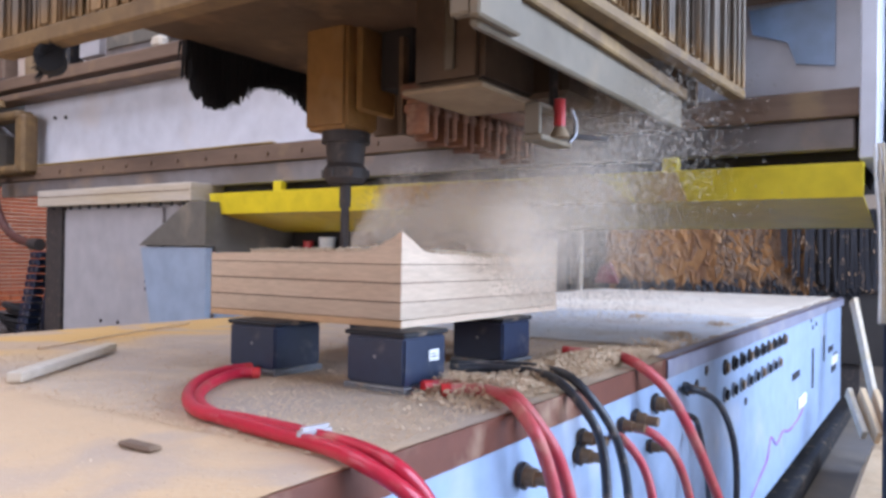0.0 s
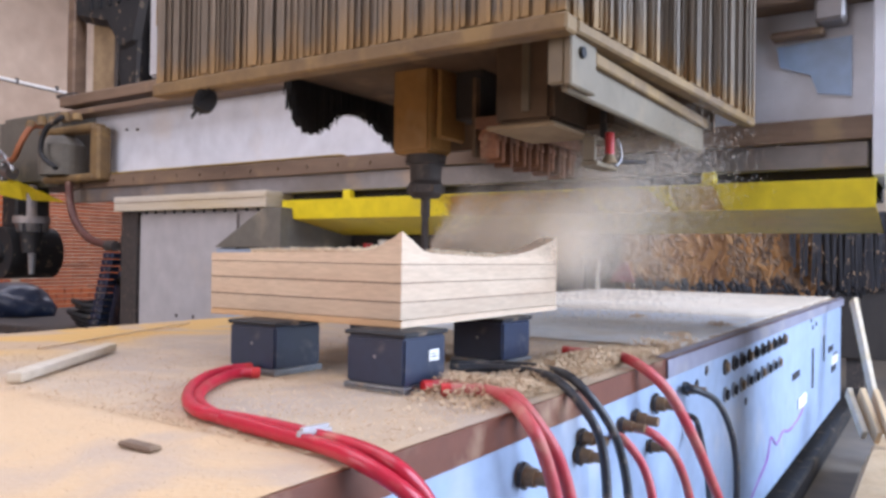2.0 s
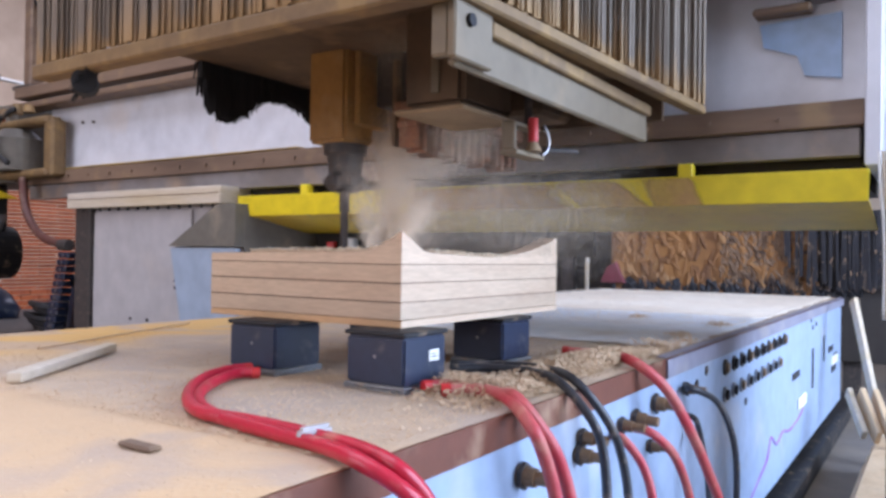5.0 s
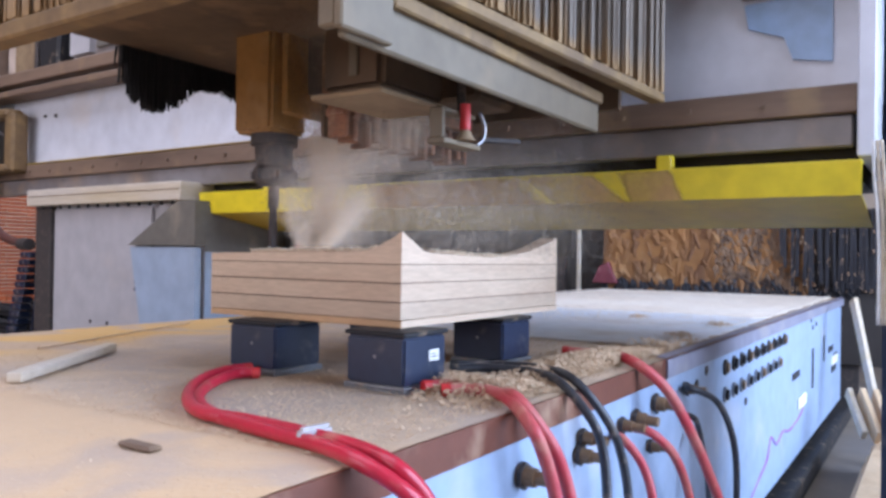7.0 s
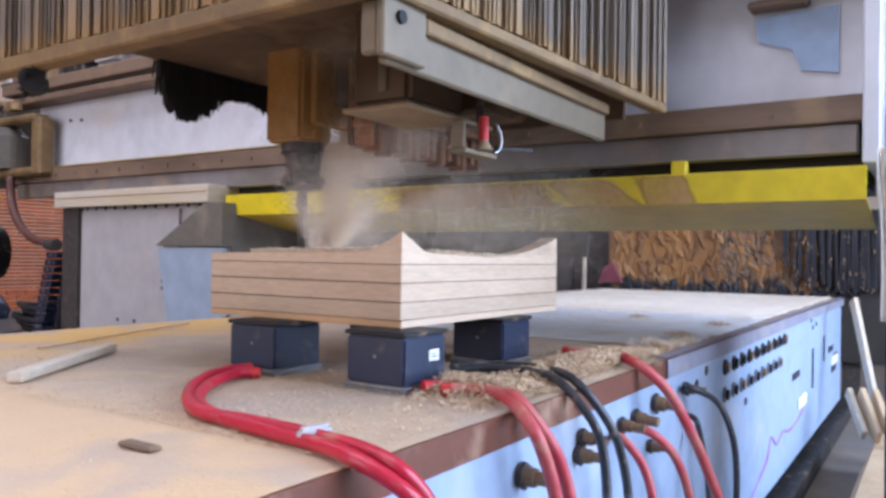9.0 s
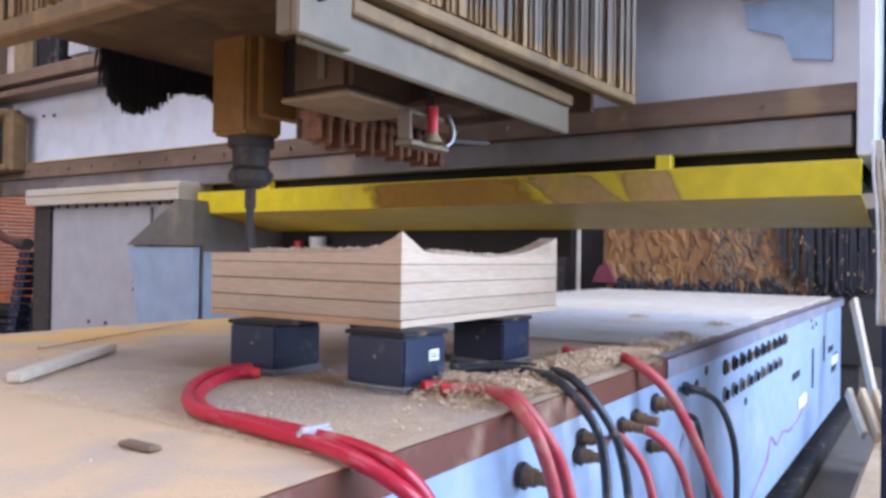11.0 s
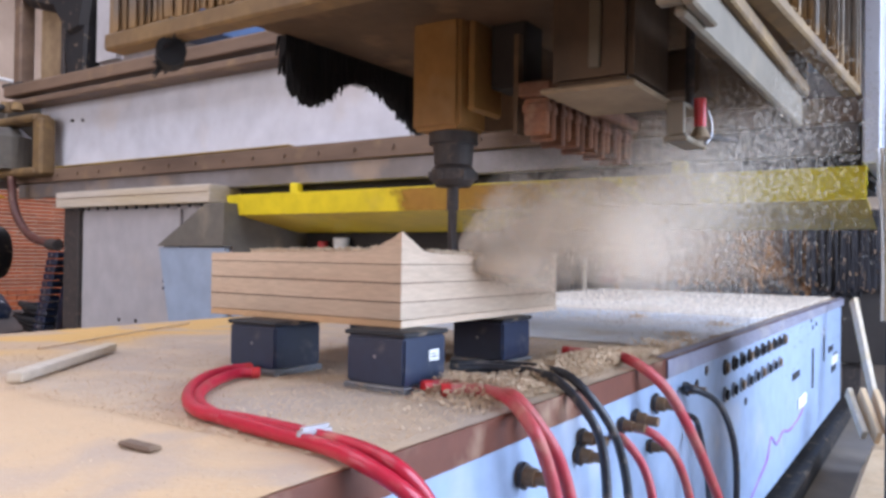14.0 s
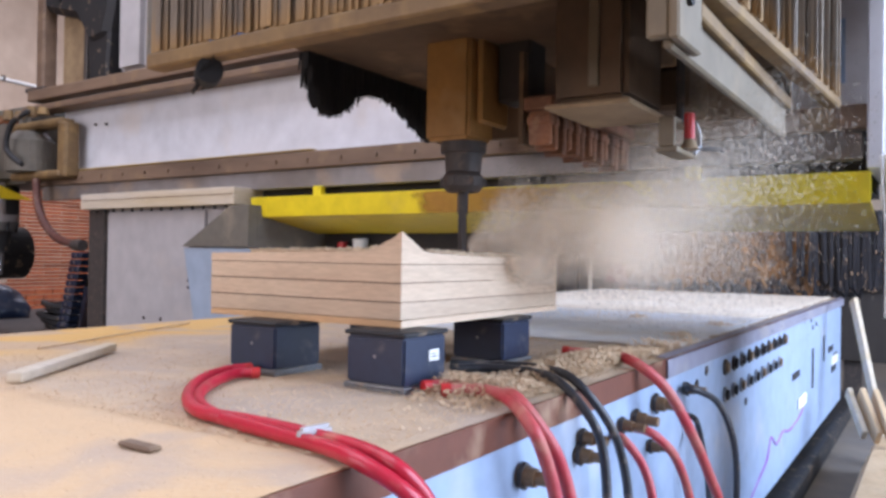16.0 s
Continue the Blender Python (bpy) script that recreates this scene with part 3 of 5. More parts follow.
def head():
    h = thing("router_head", (TOOL_X, 1.08, T + 0.388), "dusty router head with spindle inside a curtained hood", "router head")
    x0, x1, y0, y1, z = HOOD_X0, HOOD_X1, HOOD_Y0, HOOD_Y1, RISE
    near = y0 + 0.065     # the near side runs a little aslant

    def side(x):
        return near + (y0 - near) * (x - x0) / (x1 - x0)

    # rim beams
    part("front_rim", boxes(((x0 - 0.008, near - 0.006, z - 0.018), (x0 + 0.035, y1, z + 0.012)), bevel=0.004), M_RIM, h)
    part("side_rim", prism([(x0 + 0.037, side(x0) - 0.006), (x1, side(x1) - 0.006), (x1, side(x1) + 0.03), (x0 + 0.037, side(x0) + 0.03)], "z", z - 0.012, z + 0.010, 0.004), M_RIM, h)
    # Far rim and top plate are near-black; the hood's shade is in their colour
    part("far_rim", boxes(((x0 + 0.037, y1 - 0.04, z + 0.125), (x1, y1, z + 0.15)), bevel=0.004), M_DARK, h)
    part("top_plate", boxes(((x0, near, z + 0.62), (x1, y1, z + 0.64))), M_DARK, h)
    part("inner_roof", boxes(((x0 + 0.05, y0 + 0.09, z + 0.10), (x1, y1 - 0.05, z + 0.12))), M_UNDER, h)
    # curtain strips, each a little folded
    rng = random.Random(4)
    variants = []
    for k in range(6):
        w = 0.021 + 0.002 * (k % 3)
        wob = [rng.uniform(-0.0035, 0.0035) for _ in range(4)]
        prof = [(-w / 2, wob[0]), (0, 0.006 + wob[1]), (w / 2, wob[2]), (w / 2, wob[2] - 0.003), (0, 0.003 + wob[1]), (-w / 2, wob[0] - 0.003)]
        variants.append((mesh_of(prism([(p[1], p[0]) for p in prof], "z", 0, 0.62), M_SKIRT), mesh_of(prism(prof, "z", 0, 0.62), M_SKIRT)))
    n = int((y1 - near) / 0.0165)
    for i in range(n):
        piece("curtain_strip", variants[rng.randrange(6)][0], h, (x0 - 0.002 + rng.uniform(-0.003, 0.003), near + 0.010 + i * 0.0165, z + 0.012 + rng.uniform(0, 0.004)))
    n = int((x1 - x0) / 0.0165)
    for i in range(n):
        piece("curtain_strip", variants[rng.randrange(6)][1], h, (x0 + 0.012 + i * 0.0165, side(x0 + 0.012 + i * 0.0165) + rng.uniform(-0.003, 0.003), z + 0.011 + rng.uniform(0, 0.004)))
        piece("curtain_strip", variants[rng.randrange(6)][1], h, (x0 + 0.012 + i * 0.0165, y1 + rng.uniform(-0.003, 0.003), z + 0.15))
    # plate inside the near curtain
    py, pe = y0 + 0.085, 0.37
    plate = part("side_plate", boxes(((x0 + 0.06, py, z - 0.100), (pe, py + 0.015, z - 0.014)), bevel=0.004), M_PLATE, h, "grey-beige dusty side plate")
    part("plate_ledge", boxes(((x0 + 0.145, py - 0.014, z - 0.040), (pe - 0.01, py - 0.0005, z - 0.016)), bevel=0.003), M_RIM, plate)
    part("corner_bracket", boxes(((x0 + 0.036, py - 0.015, z - 0.095), (x0 + 0.143, py - 0.0005, z - 0.004)), bevel=0.003), M_PLATE, plate)
    part("plate_end", boxes(((x0 + 0.04, py, z - 0.09), (x0 + 0.058, py + 0.03, z - 0.014)), bevel=0.003), M_PLATE, h)
    part("plate_return", boxes(((pe - 0.004, py + 0.016, z - 0.098), (pe, py + 0.06, z - 0.014)), bevel=0.001), M_PLATE, plate)
    part("plate_bolt", rods(((x0 + 0.075, py - 0.021, z - 0.035), (x0 + 0.075, py - 0.014, z - 0.035), 0.010, None, 10)), M_HOLE, plate)
    # spindle
    carriage = part("spindle_housing", boxes(((-0.062, -0.050, 0.112), (0.05, 0.066, 0.42)), bevel=0.008, segs=2), M_SPINDLE, h, "ochre dusted spindle housing")
    part("housing_side", boxes(((-0.035, -0.066, 0.150), (0.09, -0.0505, 0.42)), bevel=0.006), M_SPINDLE, carriage)
    part("bearing_cap", rods(((0, 0, 0.088), (0, 0, 0.1115), 0.052, None, 28)), M_TOOL, carriage, smooth=False)
    part("collet_holder", rods(((0, 0, 0.045), (0, 0, 0.0875), 0.040, 0.043, 28)), M_TOOL, carriage)
    part("clamp_nut", nut(), M_TOOL, carriage, "dark clamping nut")
    part("router_bit", bit(), M_TOOL, carriage, "long straight router bit")
    # recess, motor box and gripper comb beside
    # Dark block stands in for the shaded recess next to the spindle
    part("recess_shade", boxes(((0.02, -0.155, 0.20), (0.10, -0.075, 0.44)), bevel=0.004), M_DARK, carriage)
    box_ob = part("motor_box", boxes(((-0.19, -0.45, 0.134), (0.01, -0.31, 0.42)), bevel=0.012, segs=2), M_UNDER, carriage, "brown-grey motor box, its lit underside painted tan")
    # Lighter skirt puts the light on the box's bottom into its colour
    part("box_skirt", boxes(((-0.205, -0.462, 0.124), (0.022, -0.298, 0.1335)), bevel=0.004), M_BOX, box_ob)
    part("box_rib", boxes(((-0.196, -0.40, 0.16), (-0.1905, -0.38, 0.42)), bevel=0.002), M_PLATE, box_ob)
    part("gripper_bar", boxes(((-0.03, -0.235, 0.165), (0.47, -0.165, 0.195)), bevel=0.004), M_COMB, carriage)
    finger = [mesh_of(boxes(((-0.007, -0.026, -0.072 - 0.008 * k), (0.007, 0.026, 0)), ((-0.012, -0.028, -0.030), (0.012, 0.028, -0.010)), bevel=0.004), M_COMB) for k in range(3)]
    for i in range(14):
        piece("tool_gripper", finger[i % 3], carriage, (-0.015 + 0.036 * i, -0.20 + 0.004 * (i % 2), 0.164))
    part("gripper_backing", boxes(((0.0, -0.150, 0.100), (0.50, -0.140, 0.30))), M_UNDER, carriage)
    # blow-off nozzle on its bracket
    noz = part("nozzle_bracket", boxes(((-0.075, -0.505, 0.052), (0.050, -0.465, 0.062)), ((-0.075, -0.500, 0.0625), (-0.067, -0.470, 0.118)), ((-0.066, -0.500, 0.110), (0.040, -0.470, 0.118)), bevel=0.002), M_PLATE, carriage, "dusty grey-beige nozzle bracket")
    part("hose_coupling", rods(((-0.015, -0.51, 0.082), (-0.015, -0.51, 0.130), 0.010, None, 14)), M_REDPART, noz, "red hose coupling")
    part("nozzle_cone", rods(((-0.015, -0.51, 0.0625), (-0.015, -0.51, 0.0815), 0.019, 0.009, 16)), M_BOX, noz)
    part("wire_loop", tube([(0.035, -0.505, 0.06), (0.052, -0.51, 0.075), (0.056, -0.51, 0.10), (0.045, -0.505, 0.125)], 0.0035, 8, 5), M_STEEL, noz, "bright steel wire loop")
    part("hanger_rod", rods(((0.01, -0.485, 0.1185), (0.01, -0.485, 0.42), 0.008, None, 10)), M_TOOL, noz)
    part("fitting_arm", rods(((0.055, -0.50, 0.075), (0.16, -0.53, 0.082), 0.005, None, 8)), M_TOOL, noz)
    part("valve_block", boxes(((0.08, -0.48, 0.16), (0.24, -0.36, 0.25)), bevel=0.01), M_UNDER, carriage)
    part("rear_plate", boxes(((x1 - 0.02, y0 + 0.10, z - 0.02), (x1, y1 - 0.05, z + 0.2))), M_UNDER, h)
    # black brush along the hood's far side
    part("brush_holder", boxes(((-0.10, y1 - 0.075, z + 0.095), (0.36, y1 - 0.03, z + 0.124)), bevel=0.01), M_BRUSH, h)
    rng = random.Random(9)
    for i in range(40):
        u = i / 39
        x = -0.14 + 0.50 * u
        low = float(np.interp(u, (0, 0.06, 0.16, 0.26, 0.36, 0.6, 0.72, 0.85, 0.95, 1.0), (0.055, -0.015, -0.044, -0.012, 0.034, 0.052, 0.030, 0.002, -0.030, -0.042))) + rng.uniform(-0.006, 0.006)
        part("bristle_tuft", tuft(rng, x, y1 - 0.05, z + 0.10, 0.016, 0.10 - low), M_BRUSH, h)
    part("brush_pad", rods(((x0 + 0.005, 0.225, z - 0.038), (x0 + 0.04, 0.275, z - 0.036), 0.025, None, 16)), M_BRUSH, h, "round black brush pad under the rim")
    bm = bmesh.new()
    for k in range(150):
        a, q = rng.uniform(0, 6.28), rng.uniform(0.4, 1.0)
        rod(bm, (x0 + 0.02, 0.25, z - 0.034), (x0 + 0.02 + 0.04 * q * math.cos(a), 0.25 + 0.055 * q * math.cos(a + 1), z - 0.038 + 0.034 * q * math.sin(a)), 0.004, 0.001, 5)
    part("pad_bristles", bm, M_BRUSH, h)
    part("pad_stem", rods(((x0 + 0.02, 0.25, z - 0.03), (x0 + 0.02, 0.25, z - 0.0185), 0.012, None, 10)), M_RUBBER, h)
    return h, carriage


def nut():
    bm = bmesh.new()
    rod(bm, (0, 0, 0.0), (0, 0, 0.012), 0.036, 0.046, 24)
    rod(bm, (0, 0, 0.012), (0, 0, 0.034), 0.046, 0.046, 24)
    rod(bm, (0, 0, 0.034), (0, 0, 0.0455), 0.046, 0.037, 24)
    for k in range(6):
        a = k * math.pi / 3
        box(bm, (0.044 * math.cos(a) - 0.006, 0.044 * math.sin(a) - 0.006, 0.014), (0.044 * math.cos(a) + 0.006, 0.044 * math.sin(a) + 0.006, 0.031))
    return bm


def bit():
    bm = bmesh.new()
    rod(bm, (0, 0, -0.05), (0, 0, 0.0), 0.0125, None, 20)
    # two slim flutes
    rings = []
    for i in range(15):
        z, a = -0.05 - 0.108 * i / 14, 0.06 * i
        rings.append([bm.verts.new((r * math.cos(a + t), r * math.sin(a + t), z)) for t, r in ((0, 0.0125), (0.9, 0.0125), (1.8, 0.0100), (math.pi, 0.0125), (math.pi + 0.9, 0.0125), (math.pi + 1.8, 0.0100))])
    for a, b in zip(rings, rings[1:]):
        for k in range(6):
            bm.faces.new((a[k], a[(k + 1) % 6], b[(k + 1) % 6], b[k]))
    bm.faces.new(rings[-1])
    bm.faces.new(rings[0][::-1])
    return bm


def tuft(rng, x, y, z, w, ln):
    bm = bmesh.new()
    for _ in range(34):
        a, b = rng.uniform(-w, w), rng.uniform(-w, w)
        rod(bm, (x + a, y + b, z), (x + a * 1.2 + rng.uniform(-0.004, 0.004), y + b * 1.3, z - ln * rng.uniform(0.90, 1.04)), 0.0040, 0.0016, 5)
    return bm


router_head, spindle = head()


# ---- the travelling table ----
def table():
    t = thing("machine_table", (0, 0, 0), "long router table with dusty board top and pale blue panel", "machine table", rides=True)
    part("board_top", board_top(), M_TABLE, t, "sawdust-covered board top")
    part("edge_band", boxes(((-2.2, 0.548, T - 0.049), (5.62, 0.5525, T - 0.001))), M_EDGE, t, "dark brown edge band")
    part("side_panel", boxes(((-2.2, 0.556, T - 0.66), (5.60, 0.575, T - 0.052)), bevel=0.002), M_PANEL, t, "pale blue-grey painted side panel")
    part("top_strip", boxes(((1.80, 0.541, T - 0.046), (5.61, 0.547, T - 0.002)), ((1.80, 0.5475, T + 0.0025), (5.61, 0.572, T + 0.0045)), bevel=0.001), mat("dull_slate_metal", (0.27, 0.27, 0.34), 0.45, 0.1, scale=4, dust=(0.4, 0.36, 0.33), dust_amount=0.15), t, "blue-grey metal strip over the band")
    part("frame", boxes(((-2.1, 0.60, T - 0.70), (5.5, 2.10, T - 0.06)), bevel=0.01), M_CHUTE, t)
    part("track_foot", boxes(((-2.1, 0.68, 0.092), (5.5, 0.76, T - 0.70)), ((-2.1, 1.90, 0.004), (5.5, 2.04, T - 0.70))), M_TOOL, t)
    for row, z, xs in ((0, -0.09, 10), (1, -0.174, 9)):
        for i in range(xs):
            x = 2.42 + i * 0.115
            port = part("port", rods(((x, 0.549, T + z), (x, 0.557, T + z), 0.024, None, 12)), M_TOOL if row == 0 else M_STEEL, t)
            part("port_bore", rods(((x, 0.541, T + z), (x, 0.5488, T + z), 0.016, None, 12)), M_HOLE if (i + row) % 3 else M_BRASS, port)
    for x, z, w, hh in ((3.78, -0.281, 0.20, 0.03), (4.31, -0.31, 0.05, 0.20), (5.06, -0.28, 0.22, 0.035), (5.2, -0.41, 0.2, 0.04), (4.75, -0.25, 0.04, 0.14), (5.3, -0.34, 0.18, 0.03)):
        part("slot", boxes(((x - w / 2, 0.553, T + z - hh / 2), (x + w / 2, 0.557, T + z + hh / 2))), M_HOLE, t)
    for x, z, w in ((3.94, -0.423, 0.22), (5.22, -0.36, 0.24)):
        part("latch", boxes(((x - w / 2, 0.545, T + z - 0.028), (x + w / 2, 0.557, T + z + 0.028)), bevel=0.006), M_WHITE, t, "white push latch")
    for x, z in ((2.72, -0.24), (1.98, -0.09), (2.1, -0.10), (4.3, -0.10), (4.42, -0.09), (4.25, -0.06), (1.42, -0.30), (0.95, -0.2), (2.2, -0.075)):
        part("screw", rods(((x, 0.552, T + z), (x, 0.558, T + z), 0.013, None, 10)), M_TOOL, t)
    zig = [(2.72, -0.56), (2.95, -0.50), (3.10, -0.46), (3.18, -0.39), (3.30, -0.44), (3.45, -0.415), (3.60, -0.44), (3.85, -0.43), (4.0, -0.40)]
    bm = tube([(x, 0.5545, T + z - 0.06) for x, z in zig], 0.0055, 6, 4)
    part("scribble", bm, mat("purple_marker", (0.30, 0.13, 0.42), 0.6, dark=(0.36, 0.26, 0.52), scale=12, amount=1.0), t, "purple marker scribble")
    return t


def board_top():
    """The top with a gently uneven dusty surface."""
    bm = bmesh.new()
    nx, ny = 150, 44
    X0, X1, Y0, Y1 = -2.2, 5.62, 0.5535, 2.2
    grid = []
    for i in range(nx + 1):
        row = []
        for j in range(ny + 1):
            x, y = X0 + (X1 - X0) * i / nx, Y0 + (Y1 - Y0) * j / ny
            z = T + 0.0035 * (noise.fractal(Vector((x * 3, y * 3, 0.3)), 1.0, 2.0, 4)) * (0 if j in (0, ny) else 1)
            row.append(bm.verts.new((x, y, min(z, T + 0.003) - 0.0005)))
        grid.append(row)
    for i in range(nx):
        for j in range(ny):
            bm.faces.new((grid[i][j], grid[i + 1][j], grid[i + 1][j + 1], grid[i][j + 1]))
    box(bm, (X0, Y0, T - 0.049), (X1, Y1, T - 0.006))
    return bm


table()


def loose_cover(name, x0, x1, y0, y1, z, material, label, seed, kind=""):
    """A sheet lying on the table, with an uneven outline."""
    c = thing(name, (0, 0, T), label, "sawdust" if kind else "sheet", kind=kind, rides=True)
    rng = random.Random(seed)
    pts = []
    n = 26
    for side in range(4):
        for k in range(n):
            u = k / n
            x, y = ((x0 + (x1 - x0) * u, y0), (x1, y0 + (y1 - y0) * u), (x1 - (x1 - x0) * u, y1), (x0, y1 - (y1 - y0) * u))[side]
            pts.append((x + rng.uniform(-0.02, 0.02), y + rng.uniform(-0.012, 0.012)))
    part("sheet", prism(pts, "z", 0.0032, z), material, c)
    return c


loose_cover("worn_sheet", 2.02, 3.32, 0.590, 2.1, 0.0045, M_SHEET, "worn pale grey sheet dusted with wood on the table", 1)
loose_cover("sawdust_bed", 3.30, 5.55, 0.60, 2.15, 0.0065, M_FARDUST, "thick bed of pale fresh sawdust on the table", 2, "stuff")

# ---- the workpiece ----
BX0, BX1, BY0, BY1 = 1.10, 1.758, 0.8145, 1.329
LAYERS = (0.105, 0.118, 0.151, 0.186, 0.2205)


def bump_of(x, a, b):
    u = min(1.0, max(0.0, (x - a) / (b - a)))
    return u * u * (3 - 2 * u)


def surface(x, y):
    """Height of the milled top: a shallow dish with raised corners on the near side."""
    dish = 0.2395 + 0.004 * math.sin(9 * x + 5 * y)
    near = max(0.0, 1 - (y - BY0) / 0.085)
    peak = 0.037 * (1 - bump_of(x, BX0 - 0.03, BX0 + 0.095)) / 0.86 * near ** 1.3
    return dish + peak


def workpiece():
    w = thing("wood_block", (0, 0, T), "pale laminated wood block being milled on vacuum pods", "wood block", rides=True)
    part("base_layer", boxes(((BX0, BY0, LAYERS[0]), (BX1, BY1, LAYERS[1] - 0.0005)), bevel=0.0012), M_BASE, w, "thin orange plywood base")
    part("base_edge", boxes(((BX0 + 0.0008, BY0 - 0.0010, LAYERS[0] + 0.0004), (BX1 - 0.0008, BY0 - 0.0002, LAYERS[1]))), M_BLOCK, w)
    for a, b in zip(LAYERS[1:], LAYERS[2:]):
        part("layer", boxes(((BX0, BY0, a + 0.0006), (BX1, BY1, b - 0.0006)), bevel=0.0010), M_BLOCK, w)
        part("glue_line", boxes(((BX0 + 0.0004, BY0 + 0.0012, b - 0.0010), (BX1 - 0.0015, BY1 - 0.0015, b + 0.0010))), M_SEAM, w)
    bm = bmesh.new()
    n = 60
    g = []
    rng = random.Random(2)
    for i in range(n + 1):
        row = []
        for j in range(n + 1):
            x, y = BX0 + (BX1 - BX0) * i / n, BY0 + (BY1 - BY0) * j / n
            row.append(bm.verts.new((x, y, surface(x, y) + rng.uniform(-0.0008, 0.0008))))
        g.append(row)
    for i in range(n):
        for j in range(n):
            bm.faces.new((g[i][j], g[i + 1][j], g[i + 1][j + 1], g[i][j + 1]))
    zb = LAYERS[-1] + 0.0006
    rim = [g[i][0] for i in range(n + 1)] + [g[n][j] for j in range(1, n + 1)] + [g[i][n] for i in range(n - 1, -1, -1)] + [g[0][j] for j in range(n - 1, 0, -1)]
    low = [bm.verts.new((v.co.x, v.co.y, zb)) for v in rim]
    for k in range(len(rim)):
        q = (k + 1) % len(rim)
        bm.faces.new((rim[q], rim[k], low[k], low[q]))
    bm.faces.new(low)
    part("milled_layer", bm, M_BLOCK, w, "freshly milled dished top layer")
    return w


block = workpiece()


def waste_strips():
    """What still stands along the near right-hand edge until the tool takes it down."""
    made = []
    n = 9
    for k in range(n):
        xa, xb = BX1 - 0.32 + 0.32 * k / n, BX1 - 0.32 + 0.32 * (k + 1) / n
        bm = bmesh.new()
        prof = []
        for i in range(5):
            x = xa + (xb - xa) * i / 4
            prof.append((x, 0.237 + 0.050 * max(0.0, (x - BX1 + 0.32) / 0.32) ** 1.9 + 0.0012 * math.sin(170 * x)))
        bm = prism(prof + [(xb, 0.226), (xa, 0.226)], "y", BY0 + 0.001, BY0 + 0.045)
        part_ob = part("standing_waste", bm, M_BLOCK, block)
        made.append((part_ob, 12.25 + 0.45 * (k + 0.5) / n))
    return made


WASTE = waste_strips()


# ---- pods and hoses ----
def pod(at, tag_plate=False):
    p = thing("vacuum_pod", (at[0], at[1], T), "dark navy vacuum pod on a grey base plate" if not tag_plate else "dark navy vacuum pod with a white label", "vacuum pod", "pods under the block", rides=True)
    part("base_plate", boxes(((-0.072, -0.072, 0.001), (0.072, 0.072, 0.012)), bevel=0.010, segs=2), M_GREY, p, "grey base plate")
    body = part("body", boxes(((-0.064, -0.064, 0.0125), (0.064, 0.064, 0.096)), bevel=0.004, segs=2), M_POD, p)
    part("top_seal", boxes(((-0.068, -0.068, 0.0962), (0.068, 0.068, 0.1046)), bevel=0.003), M_RUBBER, p, "black rubber seal")
    if tag_plate:
        part("label_plate", boxes(((0.008, -0.0662, 0.050), (0.039, -0.0643, 0.070))), M_WHITE, body, "small white label")
        part("label_mark", boxes(((0.013, -0.0670, 0.057), (0.033, -0.0664, 0.0585)), ((0.013, -0.0670, 0.062), (0.027, -0.0664, 0.0635))), M_HOLE, body)
    part("body_screw", rods(((-0.0646, 0.0, 0.06), (-0.063, 0.0, 0.06), 0.003, None, 10)), M_STEEL, body)
    return p


pod((1.102, 0.824), True)
pod((1.104, 1.133))
pod((1.496, 0.851))
pod((1.55, 1.20))


def hose(points, radius, material, label, group):
    o = thing("air_hose", (0, 0, T), label, "hose", group, rides=True)
    run = part("tube", tube(points, radius), material, o)
    a, b = Vector(points[0]), Vector(points[1])
    part("ferrule", rods((a - (b - a).normalized() * 0.004, a + (b - a).normalized() * 0.012, radius * 1.10, None, 14)), M_REDPART if material in (M_RED, M_REDDUST) else M_RUBBER, run)
    return o


hose([(1.002, 1.076, 0.012), (0.966, 1.097, 0.012), (0.866, 1.044, 0.012), (0.771, 0.957, 0.012), (0.710, 0.851, 0.012), (0.688, 0.752, 0.012), (0.670, 0.618, 0.012), (0.644, 0.538, 0.013), (0.657, 0.490, -0.010), (0.677, 0.470, -0.037), (0.696, 0.460, -0.077)], 0.0095, M_RED, "bright red air hose looping over the table", "red hoses")
hose([(1.022, 1.120, 0.014), (0.975, 1.131, 0.014), (0.879, 1.084, 0.014), (0.770, 0.979, 0.014), (0.703, 0.870, 0.014), (0.702, 0.768, 0.014), (0.693, 0.639, 0.014), (0.678, 0.555, 0.014), (0.670, 0.500, 0.005), (0.691, 0.480, -0.024), (0.707, 0.460, -0.068)], 0.0095, M_RED, "bright red air hose looping over the table", "red hoses")
hose([(1.072, 0.740, 0.012), (1.115, 0.713, 0.012), (1.107, 0.651, 0.012), (1.056, 0.574, 0.016), (0.999, 0.500, -0.010), (1.018, 0.485, -0.061), (1.036, 0.475, -0.126), (1.037, 0.470, -0.184)], 0.0105, M_REDDUST, "dust-covered red air hose running over the table edge", "red hoses")
hose([(1.069, 0.700, 0.012), (1.095, 0.666, 0.012), (1.088, 0.607, 0.012), (1.045, 0.548, 0.018), (1.061, 0.500, -0.043), (1.083, 0.485, -0.097), (1.092, 0.475, -0.149), (1.099, 0.470, -0.203)], 0.0105, M_REDDUST, "dust-covered red air hose running over the table edge", "red hoses")
hose([(1.284, 0.821, 0.012), (1.335, 0.759, 0.012), (1.345, 0.675, 0.012), (1.245, 0.569, 0.016), (1.223, 0.500, -0.036), (1.244, 0.485, -0.095), (1.242, 0.475, -0.180), (1.234, 0.470, -0.244)], 0.0085, M_BLACKHOSE, "dusty black air hose running over the table edge", "black hoses")
